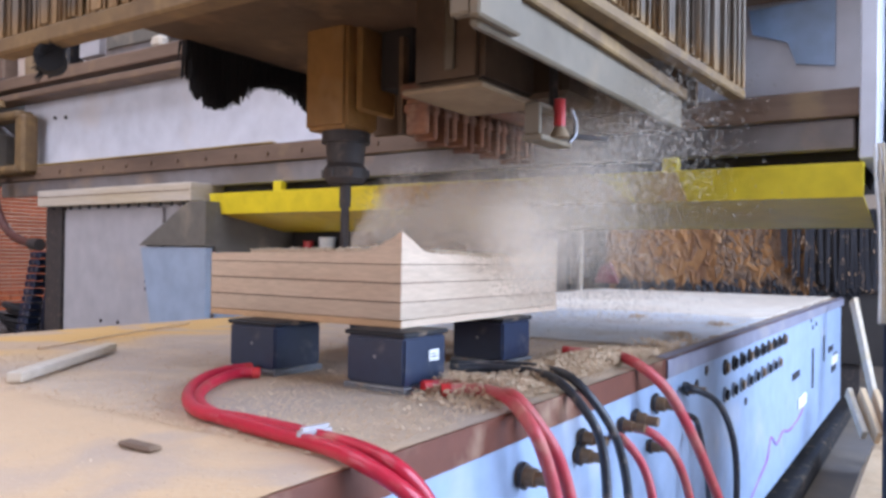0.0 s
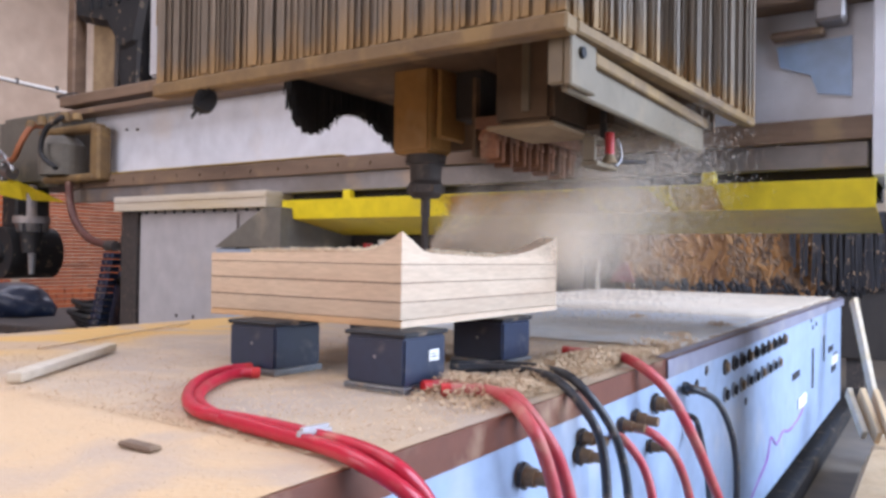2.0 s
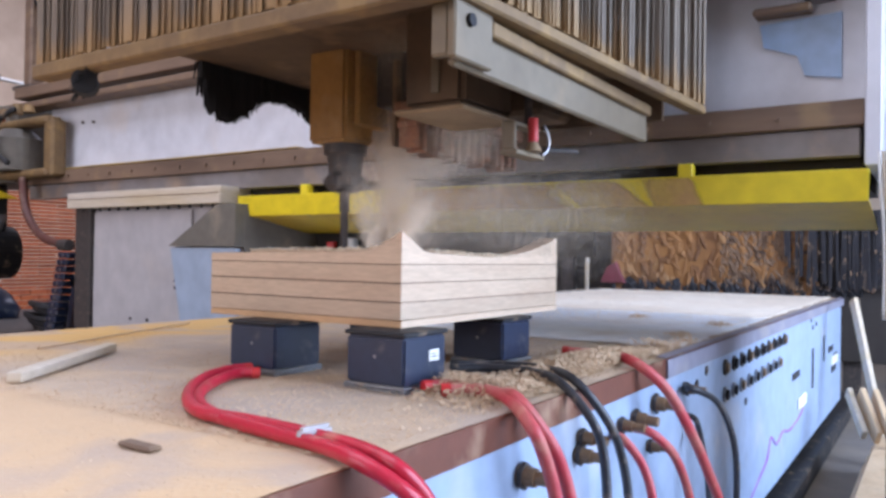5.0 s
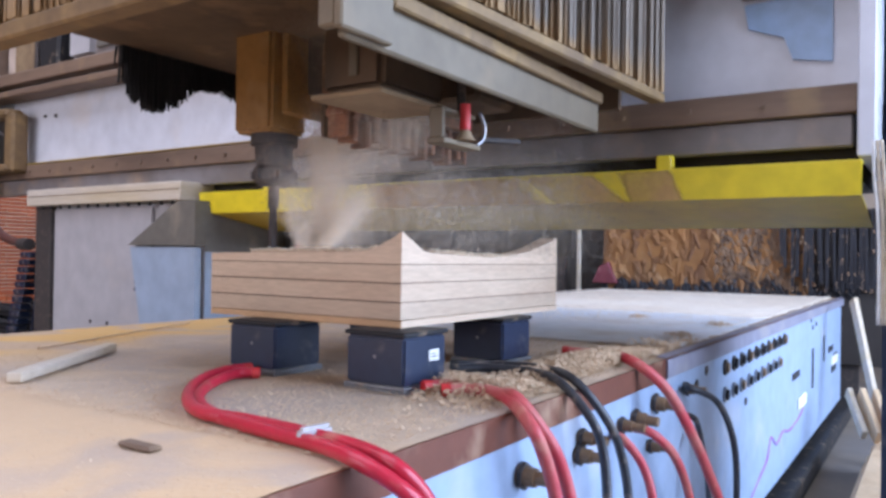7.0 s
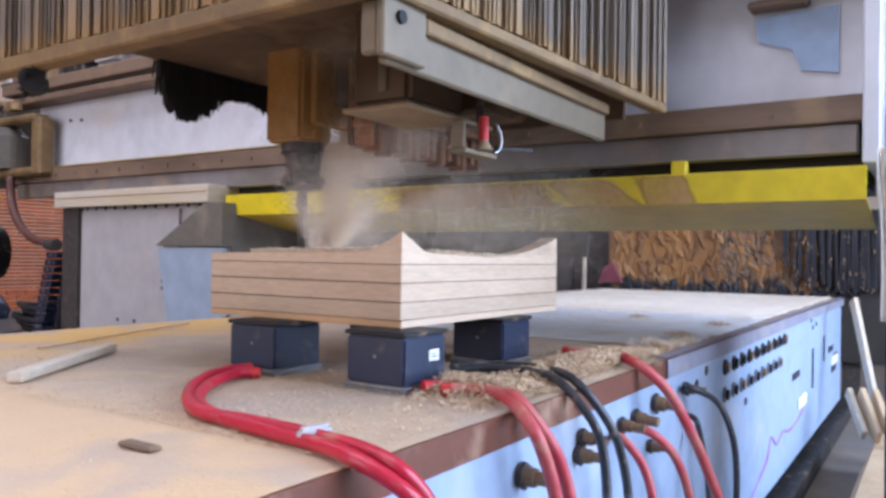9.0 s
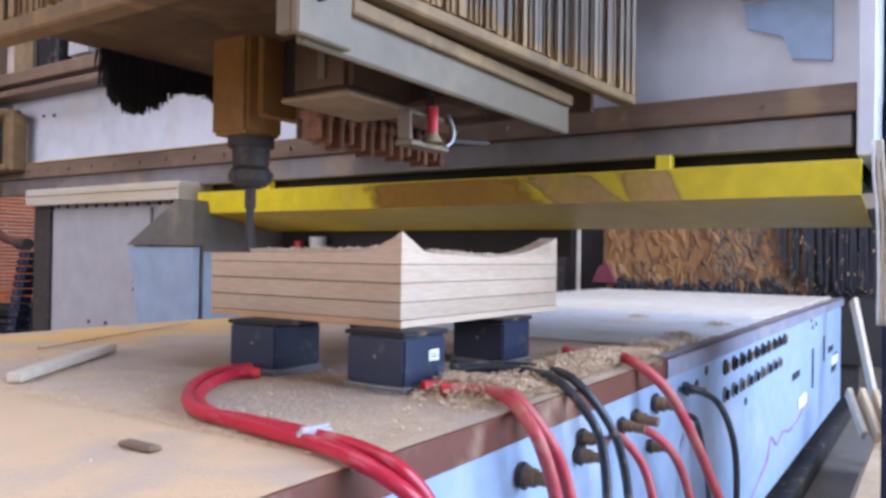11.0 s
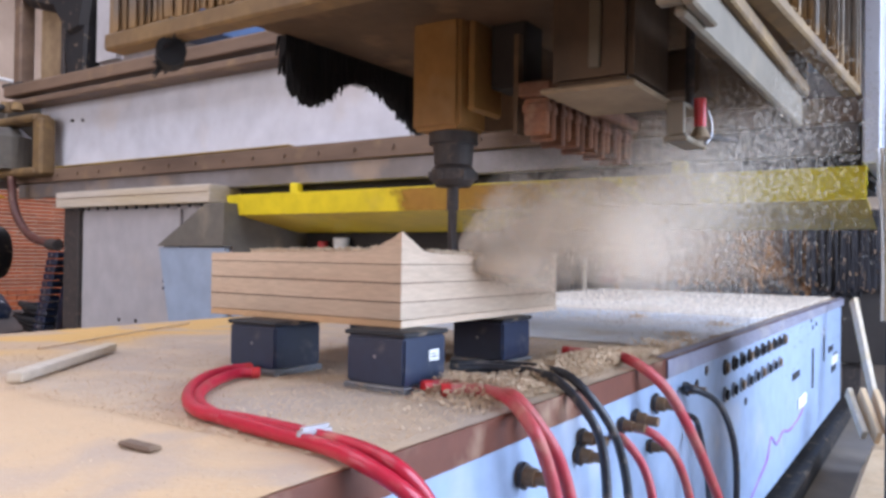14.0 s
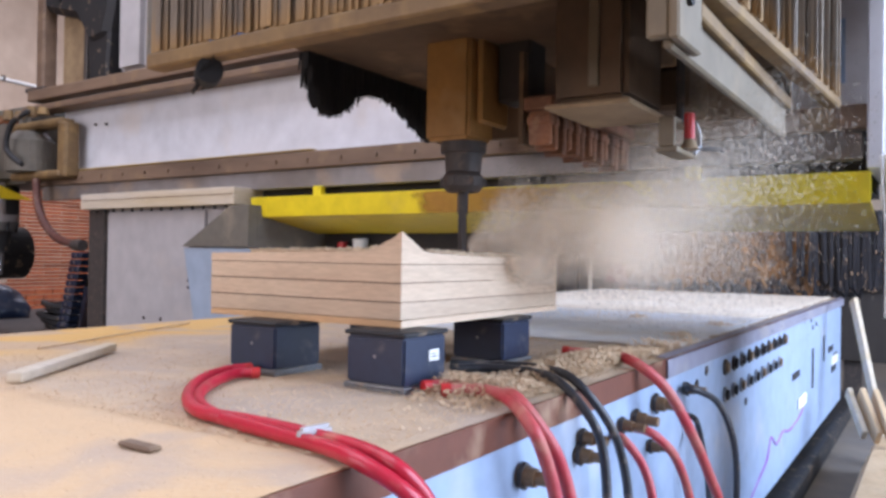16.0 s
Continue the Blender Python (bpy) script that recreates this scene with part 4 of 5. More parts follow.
hose([(1.331, 0.851, 0.012), (1.391, 0.777, 0.012), (1.401, 0.678, 0.012), (1.284, 0.559, 0.016), (1.302, 0.500, -0.054), (1.338, 0.485, -0.125), (1.349, 0.475, -0.208), (1.340, 0.470, -0.276)], 0.0085, M_BLACKHOSE, "dusty black air hose running over the table edge", "black hoses")
hose([(1.690, 0.758, 0.012), (1.692, 0.659, 0.012), (1.592, 0.556, 0.016), (1.618, 0.490, -0.041), (1.672, 0.450, -0.142), (1.739, 0.430, -0.239), (1.803, 0.420, -0.323), (1.862, 0.420, -0.425)], 0.0115, M_REDDUST, "dust-covered red air hose running over the table edge", "red hoses")
hose([(1.981, 0.553, -0.095), (1.927, 0.520, -0.084), (2.007, 0.480, -0.123), (2.030, 0.450, -0.195), (2.052, 0.440, -0.285), (2.058, 0.440, -0.402), (2.043, 0.440, -0.485)], 0.0085, M_BLACKHOSE, "black air hose plugged into the side panel", "black hoses")
hose([(1.513, 0.553, -0.106), (1.523, 0.530, -0.110), (1.527, 0.490, -0.118), (1.583, 0.460, -0.173), (1.656, 0.450, -0.272), (1.696, 0.450, -0.381)], 0.0095, M_REDDUST, "dusty red hose plugged into the side panel", "red hoses")
hose([(1.472, 0.553, -0.119), (1.446, 0.520, -0.120), (1.470, 0.490, -0.171), (1.470, 0.470, -0.233), (1.491, 0.470, -0.322)], 0.009, M_REDDUST, "dusty red hose plugged into the side panel", "red hoses")
hose([(1.999, 0.553, -0.167), (2.005, 0.530, -0.179), (1.952, 0.500, -0.230), (1.931, 0.480, -0.306), (1.925, 0.470, -0.455)], 0.0075, M_BLACKHOSE, "black air hose plugged into the side panel", "black hoses")


def fittings():
    for x, z, r in ((1.071, -0.107, 0.015), (1.294, -0.121, 0.013), (1.306, -0.092, 0.012), (1.598, -0.108, 0.015), (1.732, -0.095, 0.016), (1.512, -0.106, 0.012), (1.985, -0.096, 0.012), (1.695, -0.186, 0.011)):
        f = thing("hose_fitting", (x, 0.5555, T + z), "dusty brass hose fitting on the side panel", "fitting", "fittings on the panel", rides=True)
        body = part("body", rods(((0, -0.03, 0), (0, 0, 0), r, r * 1.15, 14)), M_BRASS, f)
        part("ring", rods(((0, -0.012, 0), (0, -0.004, 0), r * 1.5, None, 6)), M_TOOL, body)
        part("plug", rods(((0, -0.055, 0), (0, -0.0302, 0), r * 0.72, None, 12)), M_BRASS, body)


fittings()


# ---- hoses that rise behind, sticks, shavings ----
def cable_tie(at, turn):
    c = thing("cable_tie", (at[0], at[1], T + at[2]), "white cable tie round two red hoses", "cable tie", rides=True)
    c.rotation_euler = (0, 0, turn)
    part("band", boxes(((-0.008, -0.026, -0.011), (0.008, 0.024, 0.0115)), bevel=0.005, segs=2), M_TIE, c)
    part("tail", boxes(((-0.004, -0.042, -0.014), (0.003, -0.021, -0.010)), bevel=0.002), M_TIE, c)
    return c


cable_tie((0.690, 0.640, 0.016), 1.42)


def scrap_stick(a, b, w, label):
    a, b = Vector(a), Vector(b)
    s = thing("wood_stick", (a + b) / 2, label, "wood stick", rides=True)
    d = b - a
    s.rotation_euler = (0, 0, math.atan2(d.y, d.x))
    ln = d.length / 2
    part("stick", boxes(((-ln, -w, 0), (ln, w, 1.3 * w)), bevel=0.002), M_TIMBER if w < 0.011 else M_CAP, s)
    return s


scrap_stick((0.70, 1.36, T + 0.003), (1.06, 1.63, T + 0.003), 0.014, "grey weathered stick lying on the dusty table")
scrap_stick((0.97, 1.78, T + 0.003), (1.62, 2.06, T + 0.003), 0.0035, "thin pale strip lying on the dusty table")


def flake_mesh(rng, lo, hi, n, spread, heap, material=None):
    """Curled chips heaped on a surface."""
    vs, fs = [], []
    for _ in range(n):
        u, v = spread(rng)
        z = heap(rng, u, v)
        s = rng.uniform(lo, hi)
        a, tilt = rng.uniform(0, 6.28), rng.uniform(-0.9, 0.9)
        m = Matrix.Translation((u, v, z)) @ Euler((tilt, rng.uniform(-0.9, 0.9), a)).to_matrix().to_4x4()
        k = len(vs)
        for p in ((-s, -s * 0.4, 0), (s, -s * 0.35, s * 0.35), (s * 0.8, s * 0.4, s * 0.3), (-s * 0.7, s * 0.4, 0.1 * s), (0, 0, -s * 0.4)):
            vs.append(m @ Vector(p))
        fs += [(k, k + 1, k + 2, k + 3), (k, k + 4, k + 1), (k + 1, k + 4, k + 2), (k + 2, k + 4, k + 3), (k + 3, k + 4, k)]
    me = bpy.data.meshes.new("chips")
    me.from_pydata([tuple(v) for v in vs], [], fs)
    me.materials.append(material or M_CHIP)
    return me


def shavings(name, label, seed, lo, hi, n, spread, heap, material=None):
    ob = new(name, flake_mesh(random.Random(seed), lo, hi, n, spread, heap, material))
    tagged(ob, label, "wood shavings", kind="stuff")
    ob.location = (0, 0, T)
    RIDERS.append(ob)
    return ob


shavings("table_shavings", "fine pale wood chips strewn over the table", 1, 0.0008, 0.0026, 16000,
         lambda r: (0.66 + 1.9 * r.random() ** 1.6, min(1.85, 0.57 + abs(r.gauss(0, 0.55)))), lambda r, x, y: 0.003)
shavings("fine_dust_grains", "fine wood grains on the open board", 6, 0.0006, 0.0016, 6000,
         lambda r: (r.uniform(0.2, 0.9), 0.57 + 1.2 * r.random() ** 1.3), lambda r, x, y: 0.003)
shavings("edge_shavings", "heap of curled wood shavings along the table edge behind pods", 2, 0.0015, 0.0055, 13000,
         lambda r: (r.gauss(1.56, 0.20), 0.585 + abs(r.gauss(0, 0.075))), lambda r, x, y: 0.003 + 0.034 * r.random() * math.exp(-((x - 1.56) / 0.28) ** 2 - ((y - 0.63) / 0.10) ** 2))
shavings("hose_shavings", "wood shavings lying over the hoses", 3, 0.0012, 0.0045, 4500,
         lambda r: (r.gauss(1.14, 0.05), r.uniform(0.565, 0.74)), lambda r, x, y: 0.003 + 0.030 * r.random() * math.exp(-((x - 1.13) / 0.07) ** 2))
CLUMPS = ((2.93, 1.0), (2.78, 0.66), (2.30, 0.66), (2.15, 0.60), (2.05, 0.66), (1.98, 0.60))


def clump_spot(r):
    c = CLUMPS[r.randrange(6)]
    return c[0] + r.gauss(0, 0.025), max(0.575, c[1] + r.gauss(0, 0.02))


shavings("margin_shavings", "small clumps of chips on the far table", 7, 0.002, 0.005, 900, clump_spot, lambda r, x, y: 0.007 + 0.012 * r.random())


def top_chip(r):
    if r.random() < 0.55:
        return BX0 + 0.004 + 0.02 * r.random() ** 2, r.uniform(BY0 + 0.06, BY1 - 0.12)
    return r.uniform(BX0 + 0.10, BX1), BY0 + 0.004 + 0.02 * r.random() ** 2


shavings("block_shavings", "ragged pale shavings on the milled block", 4, 0.0016, 0.0070, 2300, top_chip, lambda r, x, y: surface(x, y) + 0.001 + 0.005 * r.random() ** 3, M_FRESH)
shavings("far_sawdust", "thick pale sawdust covering the table beyond the block", 5, 0.002, 0.0045, 5200,
         lambda r: (r.uniform(2.6, 5.6), min(2.18, max(0.62, r.gauss(1.5, 0.5)))), lambda r, x, y: 0.003 + 0.01 * r.random(), M_FARDUST)


def chip_clump():
    c = thing("bark_chip", (0.56, 0.80, T + 0.002), "brown splinter lying on the table", "wood chip", rides=True)
    part("splinter", boxes(((-0.010, -0.032, 0), (0.010, 0.03, 0.006)), bevel=0.0025), M_RAIL, c)


chip_clump()


# boards leaning at the table's far end
def offcuts():
    specs = [((4.8, 0.415, T + 0.03), (4.45, 0.225, 0.02), 0.030, M_CAP, "weathered pale board leaning against the table end"),
             ((4.22, 0.33, T - 0.40), (4.02, 0.24, 0.23), 0.040, M_TIMBER, "raw pine board leaning against the table end"),
             ((4.24, 0.385, T - 0.40), (4.05, 0.30, 0.23), 0.028, M_CAP, "greyed pine board leaning against the table end"),
             ((4.22, 0.27, T - 0.40), (3.95, 0.18, 0.23), 0.035, M_TIMBER, "raw pine board leaning against the table end")]
    for a, b, w, m, label in specs:
        a, b = Vector(a), Vector(b)
        o = thing("leaning_board", b, label, "board", "boards leaning at the table", rides=True)
        d = a - b
        o.rotation_mode = "QUATERNION"
        o.rotation_quaternion = d.to_track_quat("Z", "Y")
        part("plank", boxes(((-0.012, -w, 0), (0.012, w, d.length)), bevel=0.002), m, o)
    p = thing("timber_stack", (3.3, 0.12, 0), "stack of raw timber boards beside the table", "timber stack", rides=True)
    for k in range(4):
        part("board", boxes(((-0.5 + 0.03 * k, -0.30, 0.05 * k), (0.95, 0.20 - 0.02 * k, 0.05 * k + 0.045)), bevel=0.003), M_TIMBER, p)
    # Unseen rails added to darken the gap below the side panel
    d = thing("track_bed", (0, 0, 0), "dark dusty rail bed, added to fill the dark gap under the table", "rail bed")
    part("rail", boxes(((-2.5, 0.50, 0), (6.1, 0.62, 0.09)), bevel=0.01), M_RUBBER, d)
    part("rail", boxes(((-2.5, 0.66, 0), (6.1, 0.78, 0.09)), bevel=0.01), M_RUBBER, d)


offcuts()


# ---- cabinet with chute under the bridge ----
def cabinet():
    c = thing("white_cabinet", (1.9, 0, 0), "white metal cabinet with wooden cap and sloping chute", "cabinet")
    part("body", boxes(((0.02, 2.30, 0.0), (0.5, 3.31, T + 0.43)), bevel=0.005), M_CABINET, c)
    door = part("door", boxes(((0.004, 2.60, 0.05), (0.0195, 3.29, T + 0.415)), bevel=0.003), M_CABINET, c)
    part("blue_side", prism([(2.695, T + 0.255), (2.30, T + 0.255), (2.30, 0.05), (2.46, 0.05)], "x", -0.024, 0.0035), M_BLUEPANEL, c, "blue-grey lower panel")
    bm = prism([(2.40, T + 0.43), (2.296, T + 0.43), (2.296, T + 0.262), (2.70, T + 0.262)], "x", -0.03, 0.019)
    part("chute", bm, M_CHUTE, c, "dull olive-grey sloping chute")
    part("side_cover", boxes(((0.019, 2.2945, T + 0.24), (0.5, 2.2985, T + 0.43))), M_CHUTE, c)
    part("side_cover", boxes(((0.019, 2.2945, 0.0), (0.5, 2.2985, T + 0.238))), M_BLUEPANEL, c)
    part("white_cup", rods(((0.38, 2.06, T + 0.245), (0.38, 2.06, T + 0.305), 0.030, 0.034, 16)), M_WHITE, c, "small white cup-shaped cap")
    part("red_knob", rods(((0.38, 2.16, T + 0.25), (0.38, 2.16, T + 0.29), 0.022, None, 14)), M_REDPART, c, "red knob")
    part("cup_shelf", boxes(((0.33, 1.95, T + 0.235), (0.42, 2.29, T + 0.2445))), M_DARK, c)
    # Dark sheet added for the shade seen below and behind the guard
    part("shade_sheet", boxes(((0.42, 1.0, T + 0.24), (0.43, 2.29, T + 0.50))), M_DARK, c)
    for z in (T + 0.08, T + 0.11):
        part("hinge", boxes(((-0.002, 2.665, z), (0.004, 2.70, z + 0.014)), bevel=0.002), M_TOOL, door)
    for y, z in ((2.88, -0.06), (3.0, -0.06), (2.83, -0.14)):
        part("rivet", rods(((0.0, y, T + z), (0.006, y, T + z), 0.008, None, 8)), M_TOOL, door)
    part("side_frame", boxes(((0.0, 3.315, 0.0), (0.3, 3.44, T + 0.435)), bevel=0.005), M_TOOL, c, "dark frame post")
    b = thing("cap_board", (1.87, 0, T), "weathered pine board along the cabinet top", "board")
    part("board", boxes(((0.0, 2.385, 0.4335), (0.5, 3.46, 0.505)), bevel=0.003), M_CAP, b)
    part("board_groove", boxes(((-0.0015, 2.39, 0.474), (0.0, 3.45, 0.477))), M_RAIL, b)
    n = thing("stapled_fringe", (1.885, 0, T), "row of dark staples below the cap board", "staples")
    for k in range(14):
        part("staple", boxes(((0.0, 2.44 + 0.07 * k, 0.418), (0.004, 2.455 + 0.07 * k, 0.4325))), M_HOLE, n)


cabinet()


def second_spindle():
    s = thing("second_spindle", (1.9, 4.28, T), "second steel spindle under a yellow flag guard", "spindle")
    part("column", rods(((0, 0, 0.425), (0, 0, 0.60), 0.028, None, 20)), M_FLANGE, s)
    fl = part("flange", rods(((0, 0, 0.385), (0, 0, 0.4245), 0.095, None, 28)), M_FLANGE, s, "dark steel flange")
    part("nose", rods(((0, 0, 0.34), (0, 0, 0.3845), 0.075, 0.085, 24)), M_STEEL, s)
    part("chuck", rods(((0, 0, 0.22), (0, 0, 0.3395), 0.045, 0.06, 24)), M_RUBBER, s, "black tapered chuck")
    part("cutter", rods(((0.0, -0.01, 0.10), (0.0, -0.01, 0.2195), 0.016, 0.022, 14)), M_STEEL, s, "bright steel cutter")
    for k in range(6):
        a = 0.6 + 1.05 * k
        part("bolt", rods(((0.078 * math.cos(a), 0.078 * math.sin(a), 0.335), (0.078 * math.cos(a), 0.078 * math.sin(a), 0.3845), 0.010, None, 8)), M_HOLE, fl)
    bm = bmesh.new()
    v = [bm.verts.new(p) for p in ((-0.05, -0.42, 0.49), (-0.05, 0.05, 0.62), (-0.05, 0.6, 0.72), (-0.05, 0.6, 0.60), (0.0, 0.1, 0.52))]
    bm.faces.new(v)
    bmesh.ops.solidify(bm, geom=bm.faces[:], thickness=0.006)
    part("flag_guard", bm, M_YELLOW, s, "yellow pointed sheet guard")
    bm = rods(((-0.05, 0.25, 0.22), (0.25, 0.25, 0.22), 0.15, None, 28), ((-0.07, 0.25, 0.22), (-0.05, 0.25, 0.22), 0.06, None, 16))
    part("blower", bm, M_RUBBER, s, "black round blower housing")
    part("blower_neck", boxes(((0.0, 0.17, 0.36), (0.2, 0.33, 0.60)), bevel=0.01), M_RUBBER, s)
    part("carrier", boxes(((0.05, -0.15, 0.60), (0.4, 0.5, 1.02)), bevel=0.03, segs=2), M_CHUTE, s)
    part("clamp_arm", boxes(((-0.03, -0.62, 0.60), (0.06, -0.15, 0.64)), ((-0.02, -0.66, 0.60), (0.06, -0.58, 0.88)), ((-0.03, -0.62, 0.86), (0.06, -0.10, 0.90)), bevel=0.012), M_RIM, s, "dusty ochre clamp arm")
    mo = part("motor", rods(((0.0, -0.30, 0.64), (0.0, -0.30, 0.80), 0.115, 0.12, 24), ((0.0, -0.30, 0.8005), (0.0, -0.30, 0.85), 0.12, 0.07, 24)), M_CHUTE, s, "dusty grey motor drum")
    for k in range(5):
        part("valve", rods(((-0.10, -0.60 + 0.11 * k, 0.9005), (-0.10, -0.60 + 0.11 * k, 0.935 + 0.015 * (k % 2)), 0.028, 0.02, 12)), M_RIM, mo)
    part("air_line", tube([(-0.13, -0.52, 0.92), (-0.15, -0.40, 0.86), (-0.15, -0.36, 0.74), (-0.12, -0.45, 0.66)], 0.014, 10, 6), M_RUBBER, mo)
    part("air_line", tube([(-0.13, 0.30, 0.90), (-0.16, 0.16, 0.80), (-0.16, 0.02, 0.76), (-0.14, -0.08, 0.66)], 0.013, 10, 6), M_STEEL, mo)
    part("cylinder", rods(((-0.10, 0.02, 0.66), (-0.10, 0.30, 0.70), 0.035, None, 16)), M_STEEL, mo, "dull steel air cylinder")
    part("clamp_plate", boxes(((-0.14, 0.05, 0.72), (-0.08, 0.40, 0.75)), ((-0.12, 0.10, 0.62), (-0.08, 0.14, 0.73)), bevel=0.006), M_GREY, mo)
    part("orange_cable", tube([(-0.14, 0.0, 0.72), (-0.15, -0.09, 0.73), (-0.15, -0.15, 0.80), (-0.10, -0.17, 0.90), (0.0, -0.16, 0.92)], 0.016), M_ORANGE, s)


second_spindle()


def hanging_pipe():
    p = thing("drain_pipe", (1.88, 0, T), "brown bent rubber pipe below the bridge end", "pipe")
    part("pipe", tube([(0, 3.88, 0.60), (0, 3.86, 0.48), (0, 3.80, 0.38), (0, 3.68, 0.30), (0, 3.50, 0.262)], 0.020), M_PIPE, p)
    part("collar", rods(((0, 3.52, 0.265), (0, 3.45, 0.262), 0.028, None, 14)), M_TOOL, p)
    c = thing("hanging_chain", (2.0, 4.62, T + 0.615), "hanging loop of steel chain before the bricks", "chain")
    for k in range(26):
        u = k / 25
        part("link", rods(((0, -0.25 * u + 0.12, -0.5 * math.sin(math.pi * u) - 0.012), (0, -0.25 * u + 0.115, -0.5 * math.sin(math.pi * u) + 0.012), 0.007, None, 6)), M_STEEL, c)
    m = thing("dark_machine_part", (2.1, 3.62, 0), "dark iron machine stand with coiled cables", "machine stand")
    part("stand", prism([(3.45 - 3.62, 0.0), (3.98 - 3.62, 0.0), (3.80 - 3.62, T + 0.10), (3.62 - 3.62, T + 0.23), (3.45 - 3.62, T + 0.23)], "x", 0, 0.3, 0.01), M_POD, m)
    part("bracket", boxes(((-0.05, -0.05, T + 0.05), (0.0, 0.12, T + 0.10)), ((-0.05, 0.0, T + 0.15), (0.0, 0.06, T + 0.33)), bevel=0.01), M_TOOL, m)
    k = thing("cable_coil", (2.2, 4.04, 0.60), "coiled black cables on a bench beside the machine", "cable")
    for i in range(5):
        r = 0.10 + 0.016 * (i % 3)
        part("loop", tube([(r * math.cos(a) * 1.3, r * math.sin(a) * 1.6, 0.02 + 0.03 * i + 0.01 * math.sin(3 * a)) for a in [j * math.pi / 6 for j in range(13)]], 0.016, 8, 3), M_RUBBER, k)
    q = thing("drag_chain", (2.0, 3.66, T - 0.20), "blue-black jointed cable chain leaning beside the cabinet", "cable chain")
    for i in range(12):
        u = i / 11
        seg = part("chain_link", boxes(((-0.03, 0.13 * (1 - u) - 0.045, 0.036 * i + 0.002), (0.03, 0.13 * (1 - u) + 0.045, 0.036 * i + 0.032)), bevel=0.005), M_POD, q)
        part("link_pin", rods(((-0.033, 0.13 * (1 - u), 0.036 * i + 0.017), (-0.0302, 0.13 * (1 - u), 0.036 * i + 0.017), 0.008, None, 8)), M_STEEL, seg)
    w = thing("blue_sack", (2.3, 5.26, 0.60), "slumped dark blue sack on the low bench", "sack")
    bm = bmesh.new()
    bmesh.ops.create_icosphere(bm, subdivisions=4, radius=0.30)
    for v in bm.verts:
        d = 1 + 0.16 * noise.fractal(v.co * 5, 1.0, 2.0, 3)
        v.co = Vector((v.co.x * 0.8 * d, v.co.y * 1.1 * d, max(0.0, v.co.z * 0.55 * d + 0.05)))
    part("cloth", bm, M_POD, w, smooth=True)
    b = thing("low_bench", (2.0, 4.35, 0), "low dusty steel bench", "bench")
    part("bench_top", boxes(((-0.1, -0.6, 0.55), (1.0, 1.3, 0.60)), bevel=0.01), M_TOOL, b)
    for x in (0.0, 0.85):
        for y in (-0.5, 1.15):
            part("leg", boxes(((x, y, 0), (x + 0.06, y + 0.06, 0.549))), M_TOOL, b)


hanging_pipe()


